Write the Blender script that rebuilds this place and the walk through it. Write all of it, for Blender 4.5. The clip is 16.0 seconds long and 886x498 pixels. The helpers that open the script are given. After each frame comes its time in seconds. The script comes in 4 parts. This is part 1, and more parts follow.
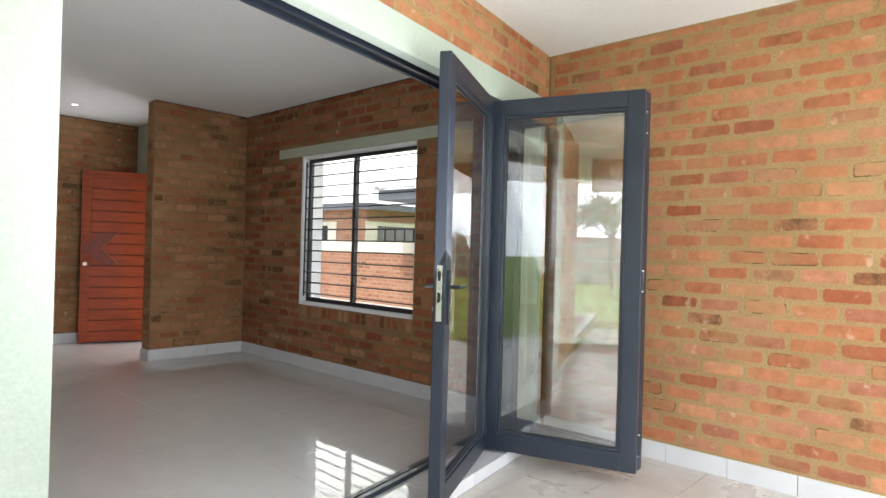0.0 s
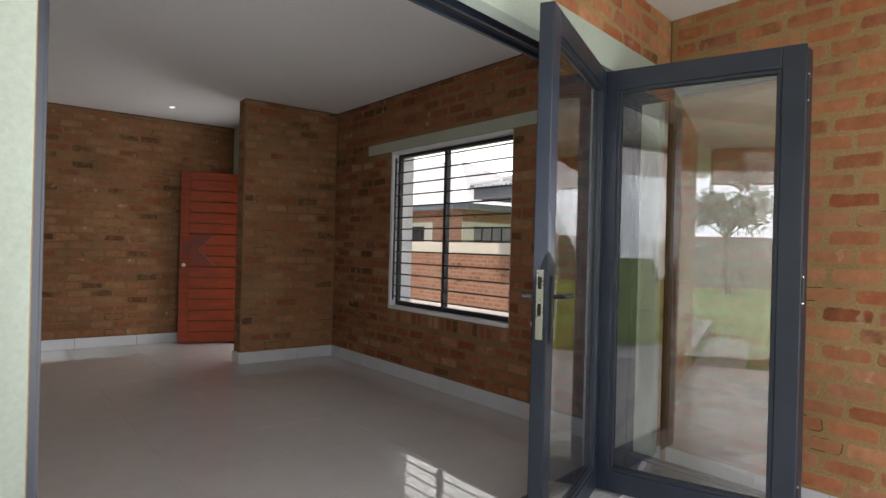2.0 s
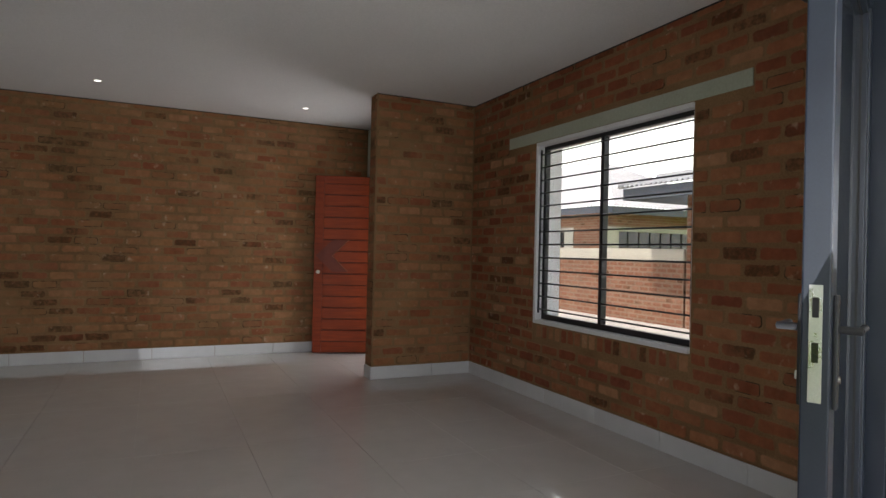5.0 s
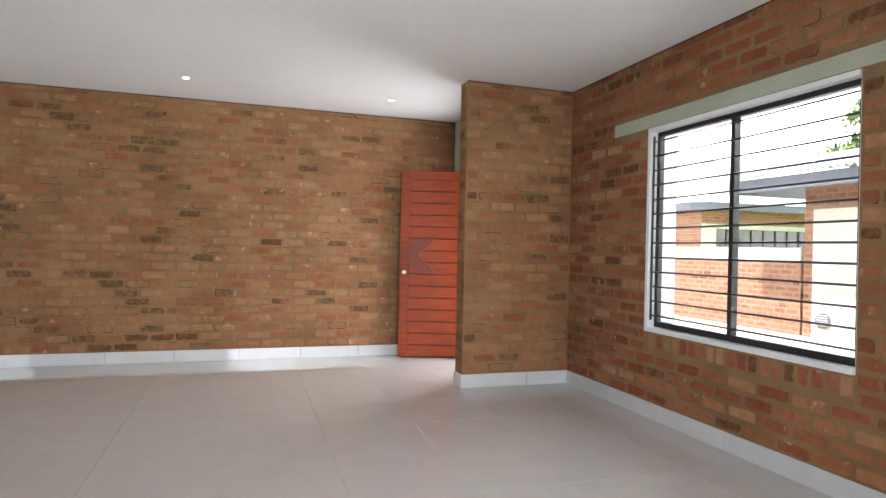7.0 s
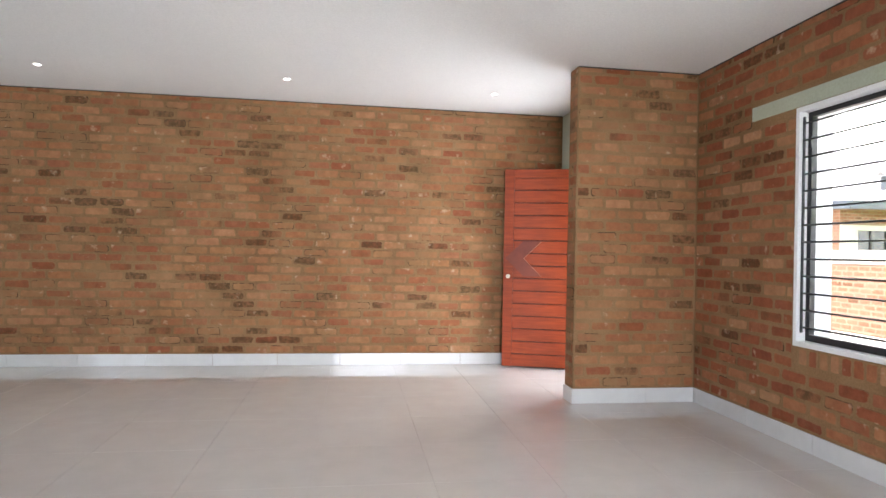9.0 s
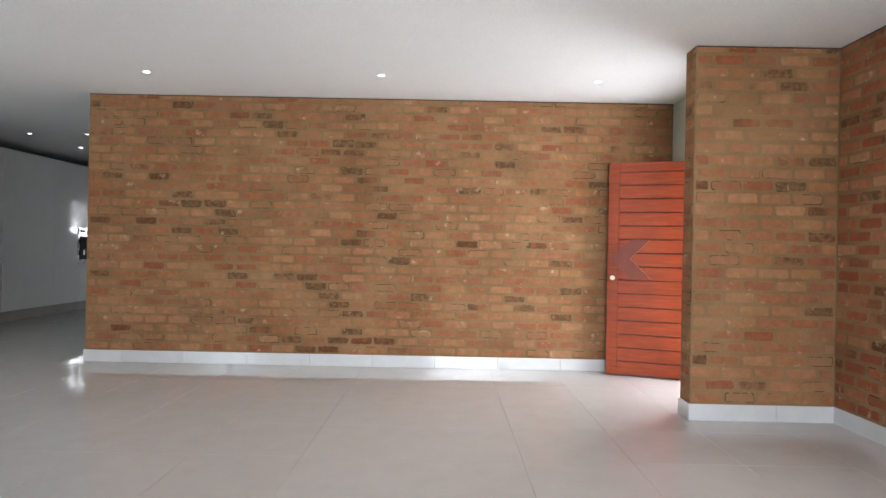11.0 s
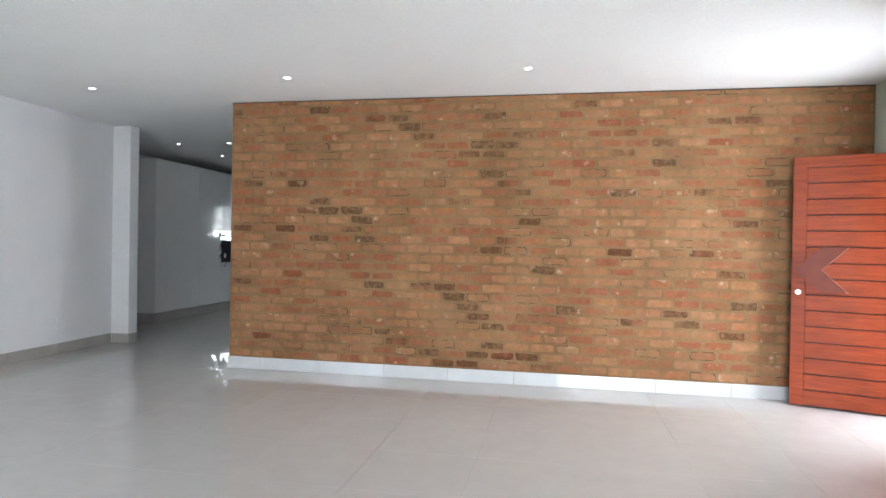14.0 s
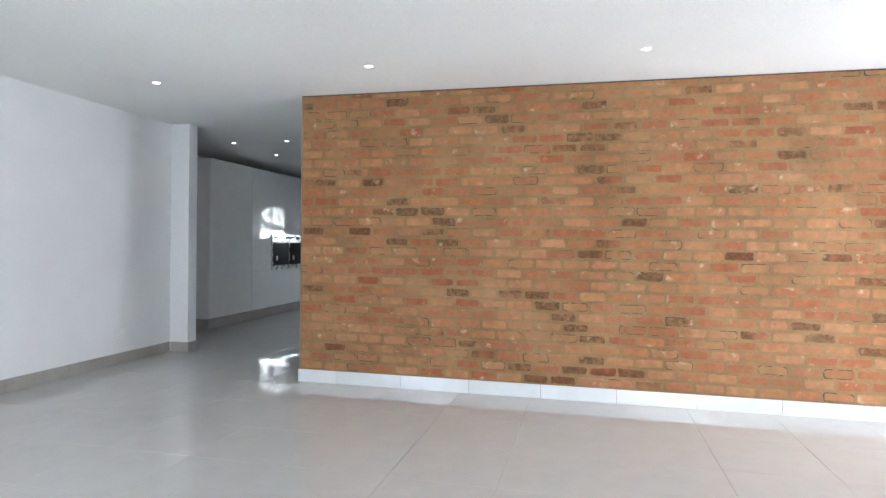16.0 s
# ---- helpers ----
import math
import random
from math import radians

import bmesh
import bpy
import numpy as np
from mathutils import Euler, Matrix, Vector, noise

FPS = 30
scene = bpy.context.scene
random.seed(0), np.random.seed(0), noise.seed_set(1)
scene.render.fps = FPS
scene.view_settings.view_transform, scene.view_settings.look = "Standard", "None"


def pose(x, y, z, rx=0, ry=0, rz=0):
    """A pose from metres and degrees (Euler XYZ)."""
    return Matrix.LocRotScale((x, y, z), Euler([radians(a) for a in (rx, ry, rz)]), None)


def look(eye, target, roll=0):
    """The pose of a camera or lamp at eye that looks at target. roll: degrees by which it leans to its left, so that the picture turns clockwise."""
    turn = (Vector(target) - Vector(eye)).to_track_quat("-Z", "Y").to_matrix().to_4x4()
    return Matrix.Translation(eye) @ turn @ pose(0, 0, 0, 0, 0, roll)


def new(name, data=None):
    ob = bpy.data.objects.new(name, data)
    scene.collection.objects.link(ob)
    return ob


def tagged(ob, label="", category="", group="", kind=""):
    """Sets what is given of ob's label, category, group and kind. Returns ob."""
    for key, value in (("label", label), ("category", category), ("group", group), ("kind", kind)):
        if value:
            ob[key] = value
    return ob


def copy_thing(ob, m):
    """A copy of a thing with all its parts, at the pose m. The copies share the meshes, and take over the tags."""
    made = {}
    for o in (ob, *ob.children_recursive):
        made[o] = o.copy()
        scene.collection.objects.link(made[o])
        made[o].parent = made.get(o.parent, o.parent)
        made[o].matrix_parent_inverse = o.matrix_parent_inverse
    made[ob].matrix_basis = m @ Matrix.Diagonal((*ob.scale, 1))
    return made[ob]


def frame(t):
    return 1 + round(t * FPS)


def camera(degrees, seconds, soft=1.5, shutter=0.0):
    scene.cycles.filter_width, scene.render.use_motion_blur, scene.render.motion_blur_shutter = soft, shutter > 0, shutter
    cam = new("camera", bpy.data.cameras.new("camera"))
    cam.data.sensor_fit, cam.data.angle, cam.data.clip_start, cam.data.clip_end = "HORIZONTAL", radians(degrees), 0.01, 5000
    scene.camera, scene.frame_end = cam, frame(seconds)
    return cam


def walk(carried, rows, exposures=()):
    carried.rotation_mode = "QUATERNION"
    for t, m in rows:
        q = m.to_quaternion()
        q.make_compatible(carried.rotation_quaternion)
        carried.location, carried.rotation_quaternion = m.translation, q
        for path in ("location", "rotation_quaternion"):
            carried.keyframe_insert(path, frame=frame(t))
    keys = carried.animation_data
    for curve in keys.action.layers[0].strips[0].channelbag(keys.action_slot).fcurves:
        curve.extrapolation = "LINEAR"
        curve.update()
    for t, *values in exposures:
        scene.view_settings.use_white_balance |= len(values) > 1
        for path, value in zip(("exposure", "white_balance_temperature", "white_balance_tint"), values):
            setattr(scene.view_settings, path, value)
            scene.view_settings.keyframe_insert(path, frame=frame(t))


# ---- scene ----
cam = camera(72.1, 16.0)
PATH = [
    (0, (0.351, -0.151, 1.175), (1.82, 1.205, 1.178), 1.6),
    (0.5, (0.432, -0.08, 1.175), (1.849, 1.331, 1.175), 1.6),
    (1, (0.537, 0.005, 1.174), (1.896, 1.472, 1.176), 1.6),
    (1.5, (0.641, 0.085, 1.175), (1.935, 1.609, 1.171), 1.5),
    (2, (0.696, 0.181, 1.174), (1.931, 1.755, 1.171), 1.5),
    (2.5, (0.764, 0.287, 1.175), (1.934, 1.909, 1.174), 1.6),
    (3, (0.817, 0.375, 1.174), (1.931, 2.036, 1.175), 1.7),
    (3.5, (0.87, 0.466, 1.171), (1.93, 2.162, 1.172), 1.6),
    (4, (0.964, 0.58, 1.159), (1.95, 2.32, 1.164), 1.5),
    (6.5, (1.041, 1.125, 1.158), (1.729, 3.003, 1.159), 1.3),
    (7, (1.057, 1.226, 1.158), (1.676, 3.128, 1.158), 1.3),
    (7.5, (1.105, 1.327, 1.117), (1.646, 3.252, 1.128), 1.2),
    (8, (1.138, 1.427, 1.11), (1.6, 3.373, 1.126), 1.2),
    (8.5, (1.142, 1.508, 1.111), (1.518, 3.473, 1.127), 1.2),
    (9, (1.126, 1.566, 1.126), (1.419, 3.544, 1.138), 1.2),
    (11.5, (1.092, 1.878, 1.139), (1.013, 3.877, 1.139), 1.1),
    (12, (1.073, 1.937, 1.138), (0.918, 3.931, 1.139), 1.1),
    (12.5, (1.047, 2.005, 1.172), (0.81, 3.99, 1.165), 1.1),
    (13, (1.006, 2.05, 1.203), (0.708, 4.027, 1.194), 1.1),
    (13.5, (0.92, 2.131, 1.232), (0.574, 4.101, 1.219), 1.0),
    (14, (0.791, 2.222, 1.229), (0.419, 4.187, 1.215), 1.0),
    (14.5, (0.666, 2.314, 1.219), (0.269, 4.274, 1.205), 1.0),
    (15, (0.516, 2.429, 1.248), (0.093, 4.383, 1.229), 0.9),
    (15.5, (0.366, 2.514, 1.249), (-0.08, 4.464, 1.229), 0.8),
    (16, (0.19, 2.606, 1.266), (-0.275, 4.551, 1.246), 0.7),
]
walk(cam, [(t, look(eye, target, roll)) for t, eye, target, roll in PATH],
     exposures=[(0, 1.13, 6600, 14), (1.0, 0.6, 6750, 17), (2.0, 0.22, 6800, 18), (3.0, -0.28, 6850, 17), (4.2, -0.22, 6850, 17), (6.3, 1.45, 6600, 15),
                (7.0, 1.9, 6500, 15), (9.0, 2.22, 6450, 16), (11.5, 2.2, 6350, 14), (12.5, 2.35, 6250, 13), (14.5, 2.57, 6100, 12), (16.0, 2.74, 5980, 11)])


# ---- world, sun and sky ----
SUN_AZ = (-0.62, 0.25)          # towards the sun, on plan
SUN_EL = radians(69)
world = bpy.data.worlds.new("sky")
scene.world = world
world.use_nodes = True
wn = world.node_tree
sky = wn.nodes.new("ShaderNodeTexSky")
sky.sky_type = "NISHITA"
sky.sun_disc = False
sky.sun_elevation = SUN_EL
sky.sun_rotation = math.atan2(SUN_AZ[0], SUN_AZ[1])
sky.air_density, sky.dust_density, sky.ozone_density = 1.0, 5.0, 1.0
wn.nodes["Background"].inputs["Strength"].default_value = 0.15
wn.links.new(sky.outputs["Color"], wn.nodes["Background"].inputs["Color"])

sun = new("sun", bpy.data.lights.new("sun", "SUN"))
sun.data.energy, sun.data.angle, sun.data.color = 4.0, radians(0.6), (1.0, 0.97, 0.92)
h = math.hypot(*SUN_AZ)
sun_to = Vector((SUN_AZ[0] / h * math.cos(SUN_EL), SUN_AZ[1] / h * math.cos(SUN_EL), math.sin(SUN_EL)))
sun.matrix_world = look(sun_to * 60, (0, 0, 0))


# the folding door's wall stands askew to the room: u along it, v inwards, from the foot of its left jamb
SKEW = math.degrees(math.atan(0.195))
DOOR_WALL = pose(0.787, 1.515, 0, 0, 0, SKEW)


def area_light(name, m, w, hgt, watts, colour):
    """Lamp added at an opening of the place, standing in for daylight through it."""
    ob = new(name, bpy.data.lights.new(name, "AREA"))
    ob.data.shape, ob.data.size, ob.data.size_y = "RECTANGLE", w, hgt
    ob.data.energy, ob.data.color = watts, colour
    ob.matrix_world = m
    return ob


DAY = (0.90, 0.96, 1.0)
# tilts above 90 aim a lamp up, for light off the ground outside
area_light("day_lamp_folding_door", DOOR_WALL @ pose(0.85, -0.15, 1.0, 114), 1.5, 1.8, 13, DAY)
area_light("day_lamp_patio", pose(2.10, -1.62, 1.08, 90), 2.9, 2.0, 70, DAY)
area_light("day_lamp_entrance", pose(3.85, 6.82, 0.95, 114, 0, 90), 0.85, 1.7, 13, DAY)
area_light("day_lamp_glazed_door", pose(-2.4, 3.22, 1.05, 105), 1.0, 1.9, 9, DAY)
area_light("day_lamp_kitchen", pose(-3.5, 14.78, 1.66, 90, 0, 180), 0.6, 0.7, 7, DAY)


# ---- materials ----
def mat(name, rough=0.6, metal=0.0, spec=0.5):
    m = bpy.data.materials.new(name)
    m.use_nodes = True
    b = m.node_tree.nodes["Principled BSDF"]
    b.inputs["Roughness"].default_value = rough
    b.inputs["Metallic"].default_value = metal
    b.inputs["Specular IOR Level"].default_value = spec
    return m, m.node_tree.nodes, m.node_tree.links, b


def noise_node(nodes, links, scale, detail=4.0, coords=None, rough=0.55):
    n = nodes.new("ShaderNodeTexNoise")
    n.inputs["Scale"].default_value = scale
    n.inputs["Detail"].default_value = detail
    n.inputs["Roughness"].default_value = rough
    if coords is None:
        coords = nodes.new("ShaderNodeNewGeometry").outputs["Position"]
    links.new(coords, n.inputs["Vector"])
    return n


def ramp(nodes, links, source, stops):
    r = nodes.new("ShaderNodeValToRGB")
    while len(r.color_ramp.elements) < len(stops):
        r.color_ramp.elements.new(0.5)
    for e, (p, c) in zip(r.color_ramp.elements, stops):
        e.position, e.color = p, (*c, 1)
    links.new(source, r.inputs["Fac"])
    return r


def mix(nodes, links, fac, a, b, mode="MIX"):
    n = nodes.new("ShaderNodeMix")
    n.data_type, n.blend_type = "RGBA", mode
    for sock, v in ((n.inputs[0], fac), (n.inputs[6], a), (n.inputs[7], b)):
        if isinstance(v, (int, float)):
            sock.default_value = v
        elif isinstance(v, tuple):
            sock.default_value = (*v, 1)
        else:
            links.new(v, sock)
    return n.outputs[2]


def bump(nodes, links, bsdf, source, strength, dist=0.01):
    b = nodes.new("ShaderNodeBump")
    b.inputs["Strength"].default_value, b.inputs["Distance"].default_value = strength, dist
    links.new(source, b.inputs["Height"])
    links.new(b.outputs["Normal"], bsdf.inputs["Normal"])


def plain(name, a, b, rough=0.6, metal=0.0, scale=3.0, fine=60.0, relief=0.1, dist=0.003, rough_var=0.1, spec=0.5):
    """A surface that wanders between two colours, with fine grain and relief."""
    m, n, l, p = mat(name, rough, metal, spec)
    big = noise_node(n, l, scale, 5)
    small = noise_node(n, l, fine, 3)
    col = ramp(n, l, big.outputs["Fac"], [(0.3, a), (0.7, b)]).outputs["Color"]
    grain = ramp(n, l, small.outputs["Fac"], [(0.25, (0.9, 0.9, 0.9)), (0.75, (1.06, 1.06, 1.06))]).outputs["Color"]
    l.new(mix(n, l, 1.0, col, grain, "MULTIPLY"), p.inputs["Base Color"])
    mr = n.new("ShaderNodeMapRange")
    mr.inputs["To Min"].default_value, mr.inputs["To Max"].default_value = max(0.0, rough - rough_var), min(1.0, rough + rough_var)
    l.new(big.outputs["Fac"], mr.inputs["Value"])
    l.new(mr.outputs["Result"], p.inputs["Roughness"])
    if relief:
        bump(n, l, p, small.outputs["Fac"], relief, dist)
    return m


MORTAR_A, MORTAR_B = (0.195, 0.112, 0.052), (0.295, 0.176, 0.090)


PATIO_A, PATIO_B = (0.30, 0.192, 0.084), (0.405, 0.272, 0.132)


def mortar_material(name, a, b):
    m, n, l, p = mat(name, 0.92, spec=0.2)
    big = noise_node(n, l, 2.2, 6)
    fine = noise_node(n, l, 90, 5)
    col = ramp(n, l, big.outputs["Fac"], [(0.3, a), (0.7, b)]).outputs["Color"]
    g = ramp(n, l, fine.outputs["Fac"], [(0.3, (0.8, 0.8, 0.8)), (0.7, (1.1, 1.1, 1.1))]).outputs["Color"]
    l.new(mix(n, l, 1.0, col, g, "MULTIPLY"), p.inputs["Base Color"])
    bump(n, l, p, fine.outputs["Fac"], 0.6, 0.004)
    return m


def brick_material(name, smear_lo, smear_hi, dark, outline, tones, cover, lime_a, lime_b):
    """Clay stock brick: each brick its own tone, smeared with mortar, some burnt dark, some with joint shade painted
    along their edges.
    """
    m, n, l, p = mat(name, 0.9, spec=0.2)

    def maths(op, a, b=None, c=None):
        k = n.new("ShaderNodeMath")
        k.operation = op
        for sock, v in zip(k.inputs, (a, b, c)):
            if v is None:
                continue
            if isinstance(v, (int, float)):
                sock.default_value = v
            else:
                l.new(v, sock)
        return k.outputs[0]

    info, geo = n.new("ShaderNodeObjectInfo"), n.new("ShaderNodeNewGeometry")
    pos = geo.outputs["Position"]
    dice = maths("FRACT", maths("ADD", info.outputs["Random"], geo.outputs["Random Per Island"]))
    dice2 = maths("FRACT", maths("MULTIPLY", dice, 37.13))
    dice3 = maths("FRACT", maths("MULTIPLY", dice, 91.7))
    tone = ramp(n, l, dice, tones).outputs["Color"]
    blotch = noise_node(n, l, 16, 5, pos, 0.65)
    tone = mix(n, l, 0.7, tone, ramp(n, l, blotch.outputs["Fac"], [(0.3, (0.70, 0.66, 0.62)), (0.7, (1.2, 1.18, 1.15))]).outputs["Color"], "MULTIPLY")
    # burnt bricks come in loose drifts along the wall
    drift = noise_node(n, l, 1.7, 3, pos)
    burnt_dice = maths("ADD", dice2, maths("MULTIPLY_ADD", drift.outputs["Fac"], 0.5, -0.25))
    burnt = ramp(n, l, burnt_dice, [(1 - dark - 0.03, (0, 0, 0)), (1 - dark + 0.03, (1, 1, 1))]).outputs["Color"]
    char = noise_node(n, l, 26, 4, pos, 0.7)
    cf = ramp(n, l, char.outputs["Fac"], [(0.40, (1, 1, 1)), (0.66, (0.35, 0.35, 0.35))]).outputs["Color"]
    char_amount = mix(n, l, 1.0, burnt, cf, "MULTIPLY")
    # mortar wiped over the faces, more on some bricks than on others
    wide = noise_node(n, l, 2.6, 5, pos, 0.6)
    close = noise_node(n, l, 15, 6, pos, 0.72)
    wipe = maths("MULTIPLY_ADD", wide.outputs["Fac"], 0.45, maths("MULTIPLY", close.outputs["Fac"], 0.45))
    wipe = maths("ADD", wipe, maths("MULTIPLY_ADD", dice3, 0.16, -0.08))
    smear = ramp(n, l, wipe, [(smear_lo, (0, 0, 0)), (smear_hi, (cover, cover, cover))]).outputs["Color"]
    wm = noise_node(n, l, 2.2, 6, pos)
    mort = ramp(n, l, wm.outputs["Fac"], [(0.3, lime_a), (0.7, lime_b)]).outputs["Color"]
    tone = mix(n, l, smear, tone, mort)
    tone = mix(n, l, mix(n, l, 1.0, char_amount, (0.8, 0.8, 0.8), "MULTIPLY"), tone, (0.060, 0.038, 0.015))
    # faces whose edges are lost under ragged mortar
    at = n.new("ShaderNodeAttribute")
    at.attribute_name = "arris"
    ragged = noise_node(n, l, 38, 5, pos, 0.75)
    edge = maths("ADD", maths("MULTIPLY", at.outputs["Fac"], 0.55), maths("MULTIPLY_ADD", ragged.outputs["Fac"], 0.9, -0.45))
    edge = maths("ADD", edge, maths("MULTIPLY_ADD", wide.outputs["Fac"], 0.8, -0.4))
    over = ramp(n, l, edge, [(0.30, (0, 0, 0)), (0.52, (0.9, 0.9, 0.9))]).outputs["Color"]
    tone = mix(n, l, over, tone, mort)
    # dark line painted round part of a brick, for the shade in open joints
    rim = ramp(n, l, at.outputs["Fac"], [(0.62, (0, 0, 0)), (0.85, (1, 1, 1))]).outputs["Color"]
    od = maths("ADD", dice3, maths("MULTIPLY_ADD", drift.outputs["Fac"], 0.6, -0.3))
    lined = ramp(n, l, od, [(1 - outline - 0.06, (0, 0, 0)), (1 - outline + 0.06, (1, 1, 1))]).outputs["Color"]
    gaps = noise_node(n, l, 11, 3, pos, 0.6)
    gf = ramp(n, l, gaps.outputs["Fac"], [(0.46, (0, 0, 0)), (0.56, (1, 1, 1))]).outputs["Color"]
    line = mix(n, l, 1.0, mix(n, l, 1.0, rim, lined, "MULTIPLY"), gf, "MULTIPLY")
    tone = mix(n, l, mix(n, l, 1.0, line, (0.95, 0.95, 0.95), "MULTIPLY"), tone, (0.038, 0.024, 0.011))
    # pale lime marks
    lime = noise_node(n, l, 12, 3, pos)
    lf = ramp(n, l, lime.outputs["Fac"], [(0.64, (0, 0, 0)), (0.74, (0.5, 0.5, 0.5))]).outputs["Color"]
    tone = mix(n, l, lf, tone, (0.55, 0.40, 0.28))
    l.new(tone, p.inputs["Base Color"])
    fine = noise_node(n, l, 110, 5, pos, 0.7)
    bump(n, l, p, maths("ADD", fine.outputs["Fac"], close.outputs["Fac"]), 0.55, 0.005)
    return m


TONES_ROOM = [(0.0, (0.243, 0.076, 0.032)), (0.14, (0.315, 0.135, 0.063)), (0.28, (0.369, 0.176, 0.090)), (0.42, (0.288, 0.106, 0.050)),
              (0.56, (0.342, 0.162, 0.074)), (0.70, (0.378, 0.184, 0.097)), (0.84, (0.297, 0.124, 0.065)), (1.0, (0.261, 0.081, 0.038))]
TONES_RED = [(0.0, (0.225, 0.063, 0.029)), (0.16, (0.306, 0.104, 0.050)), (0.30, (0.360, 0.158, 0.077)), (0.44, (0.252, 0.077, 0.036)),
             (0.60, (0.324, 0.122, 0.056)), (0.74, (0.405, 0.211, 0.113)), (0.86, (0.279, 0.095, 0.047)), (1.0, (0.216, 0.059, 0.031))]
TONES_PATIO = [(0.0, (0.31, 0.090, 0.042)), (0.18, (0.41, 0.148, 0.070)), (0.36, (0.47, 0.200, 0.100)), (0.54, (0.37, 0.135, 0.068)),
               (0.70, (0.49, 0.230, 0.120)), (0.84, (0.40, 0.168, 0.105)), (1.0, (0.31, 0.098, 0.055))]
TONES_OUT = [(0.0, (0.25, 0.105, 0.065)), (0.3, (0.31, 0.145, 0.095)), (0.6, (0.27, 0.12, 0.075)), (0.8, (0.34, 0.175, 0.12)), (1.0, (0.26, 0.115, 0.075))]


def tile_material(name, a, b, rough, spec=0.5, joint_tone=0.04, coat=0.0, wavy=0.05):
    """Glazed or polished tile: each a shade apart, faint clouding, slightly wavy gloss."""
    m, n, l, p = mat(name, rough, spec=spec)
    info, geo = n.new("ShaderNodeObjectInfo"), n.new("ShaderNodeNewGeometry")
    add = n.new("ShaderNodeMath")
    add.operation = "ADD"
    l.new(info.outputs["Random"], add.inputs[0])
    l.new(geo.outputs["Random Per Island"], add.inputs[1])
    wrap = n.new("ShaderNodeMath")
    wrap.operation = "FRACT"
    l.new(add.outputs[0], wrap.inputs[0])
    cloud = noise_node(n, l, 5.5, 6, geo.outputs["Position"], 0.6)
    col = ramp(n, l, cloud.outputs["Fac"], [(0.3, a), (0.7, b)]).outputs["Color"]
    shade = ramp(n, l, wrap.outputs[0], [(0.0, (1 - joint_tone,) * 3), (1.0, (1 + joint_tone,) * 3)]).outputs["Color"]
    l.new(mix(n, l, 1.0, col, shade, "MULTIPLY"), p.inputs["Base Color"])
    dust = noise_node(n, l, 3.0, 7, geo.outputs["Position"], 0.65)
    mr = n.new("ShaderNodeMapRange")
    mr.inputs["To Min"].default_value, mr.inputs["To Max"].default_value = rough * 0.6, rough * 1.5
    l.new(dust.outputs["Fac"], mr.inputs["Value"])
    l.new(mr.outputs["Result"], p.inputs["Roughness"])
    wave = noise_node(n, l, 4.0, 1, geo.outputs["Position"])
    bump(n, l, p, wave.outputs["Fac"], wavy, 0.01)
    p.inputs["Coat Weight"].default_value = coat
    p.inputs["Coat Roughness"].default_value = 0.03
    return m


def wood_material():
    m, n, l, p = mat("red_hardwood", 0.46, spec=0.3)
    tc = n.new("ShaderNodeTexCoord")
    mp = n.new("ShaderNodeMapping")
    mp.inputs["Scale"].default_value = (1.2, 18, 18)
    l.new(tc.outputs["Object"], mp.inputs["Vector"])
    g = noise_node(n, l, 3.0, 8, mp.outputs["Vector"], 0.65)
    big = noise_node(n, l, 2.0, 3, tc.outputs["Object"])
    col = ramp(n, l, g.outputs["Fac"], [(0.25, (0.145, 0.021, 0.006)), (0.55, (0.25, 0.040, 0.010)), (0.8, (0.33, 0.066, 0.017))]).outputs["Color"]
    l.new(mix(n, l, 0.6, col, ramp(n, l, big.outputs["Fac"], [(0.3, (0.75, 0.75, 0.75)), (0.7, (1.2, 1.15, 1.1))]).outputs["Color"], "MULTIPLY"), p.inputs["Base Color"])
    bump(n, l, p, g.outputs["Fac"], 0.15, 0.002)
    return m


def glass_material(name, ior, tint=(0.96, 0.985, 0.97)):
    m, n, l, p = mat(name, 0.0)
    p.inputs["Base Color"].default_value = (*tint, 1)
    p.inputs["Transmission Weight"].default_value = 1.0
    p.inputs["IOR"].default_value = ior
    return m


def emit_material(name, colour, strength):
    m, n, l, p = mat(name, 0.4)
    p.inputs["Base Color"].default_value = (0.8, 0.8, 0.8, 1)
    p.inputs["Emission Color"].default_value = (*colour, 1)
    p.inputs["Emission Strength"].default_value = strength
    return m


def grass_material():
    m, n, l, p = mat("grass", 0.9, spec=0.15)
    a, b = noise_node(n, l, 0.7, 5), noise_node(n, l, 55, 4)
    col = ramp(n, l, a.outputs["Fac"], [(0.3, (0.11, 0.19, 0.03)), (0.7, (0.19, 0.29, 0.06))]).outputs["Color"]
    l.new(mix(n, l, 1.0, col, ramp(n, l, b.outputs["Fac"], [(0.3, (0.5, 0.5, 0.5)), (0.7, (1.3, 1.3, 1.2))]).outputs["Color"], "MULTIPLY"), p.inputs["Base Color"])
    bump(n, l, p, b.outputs["Fac"], 1.0, 0.03)
    return m


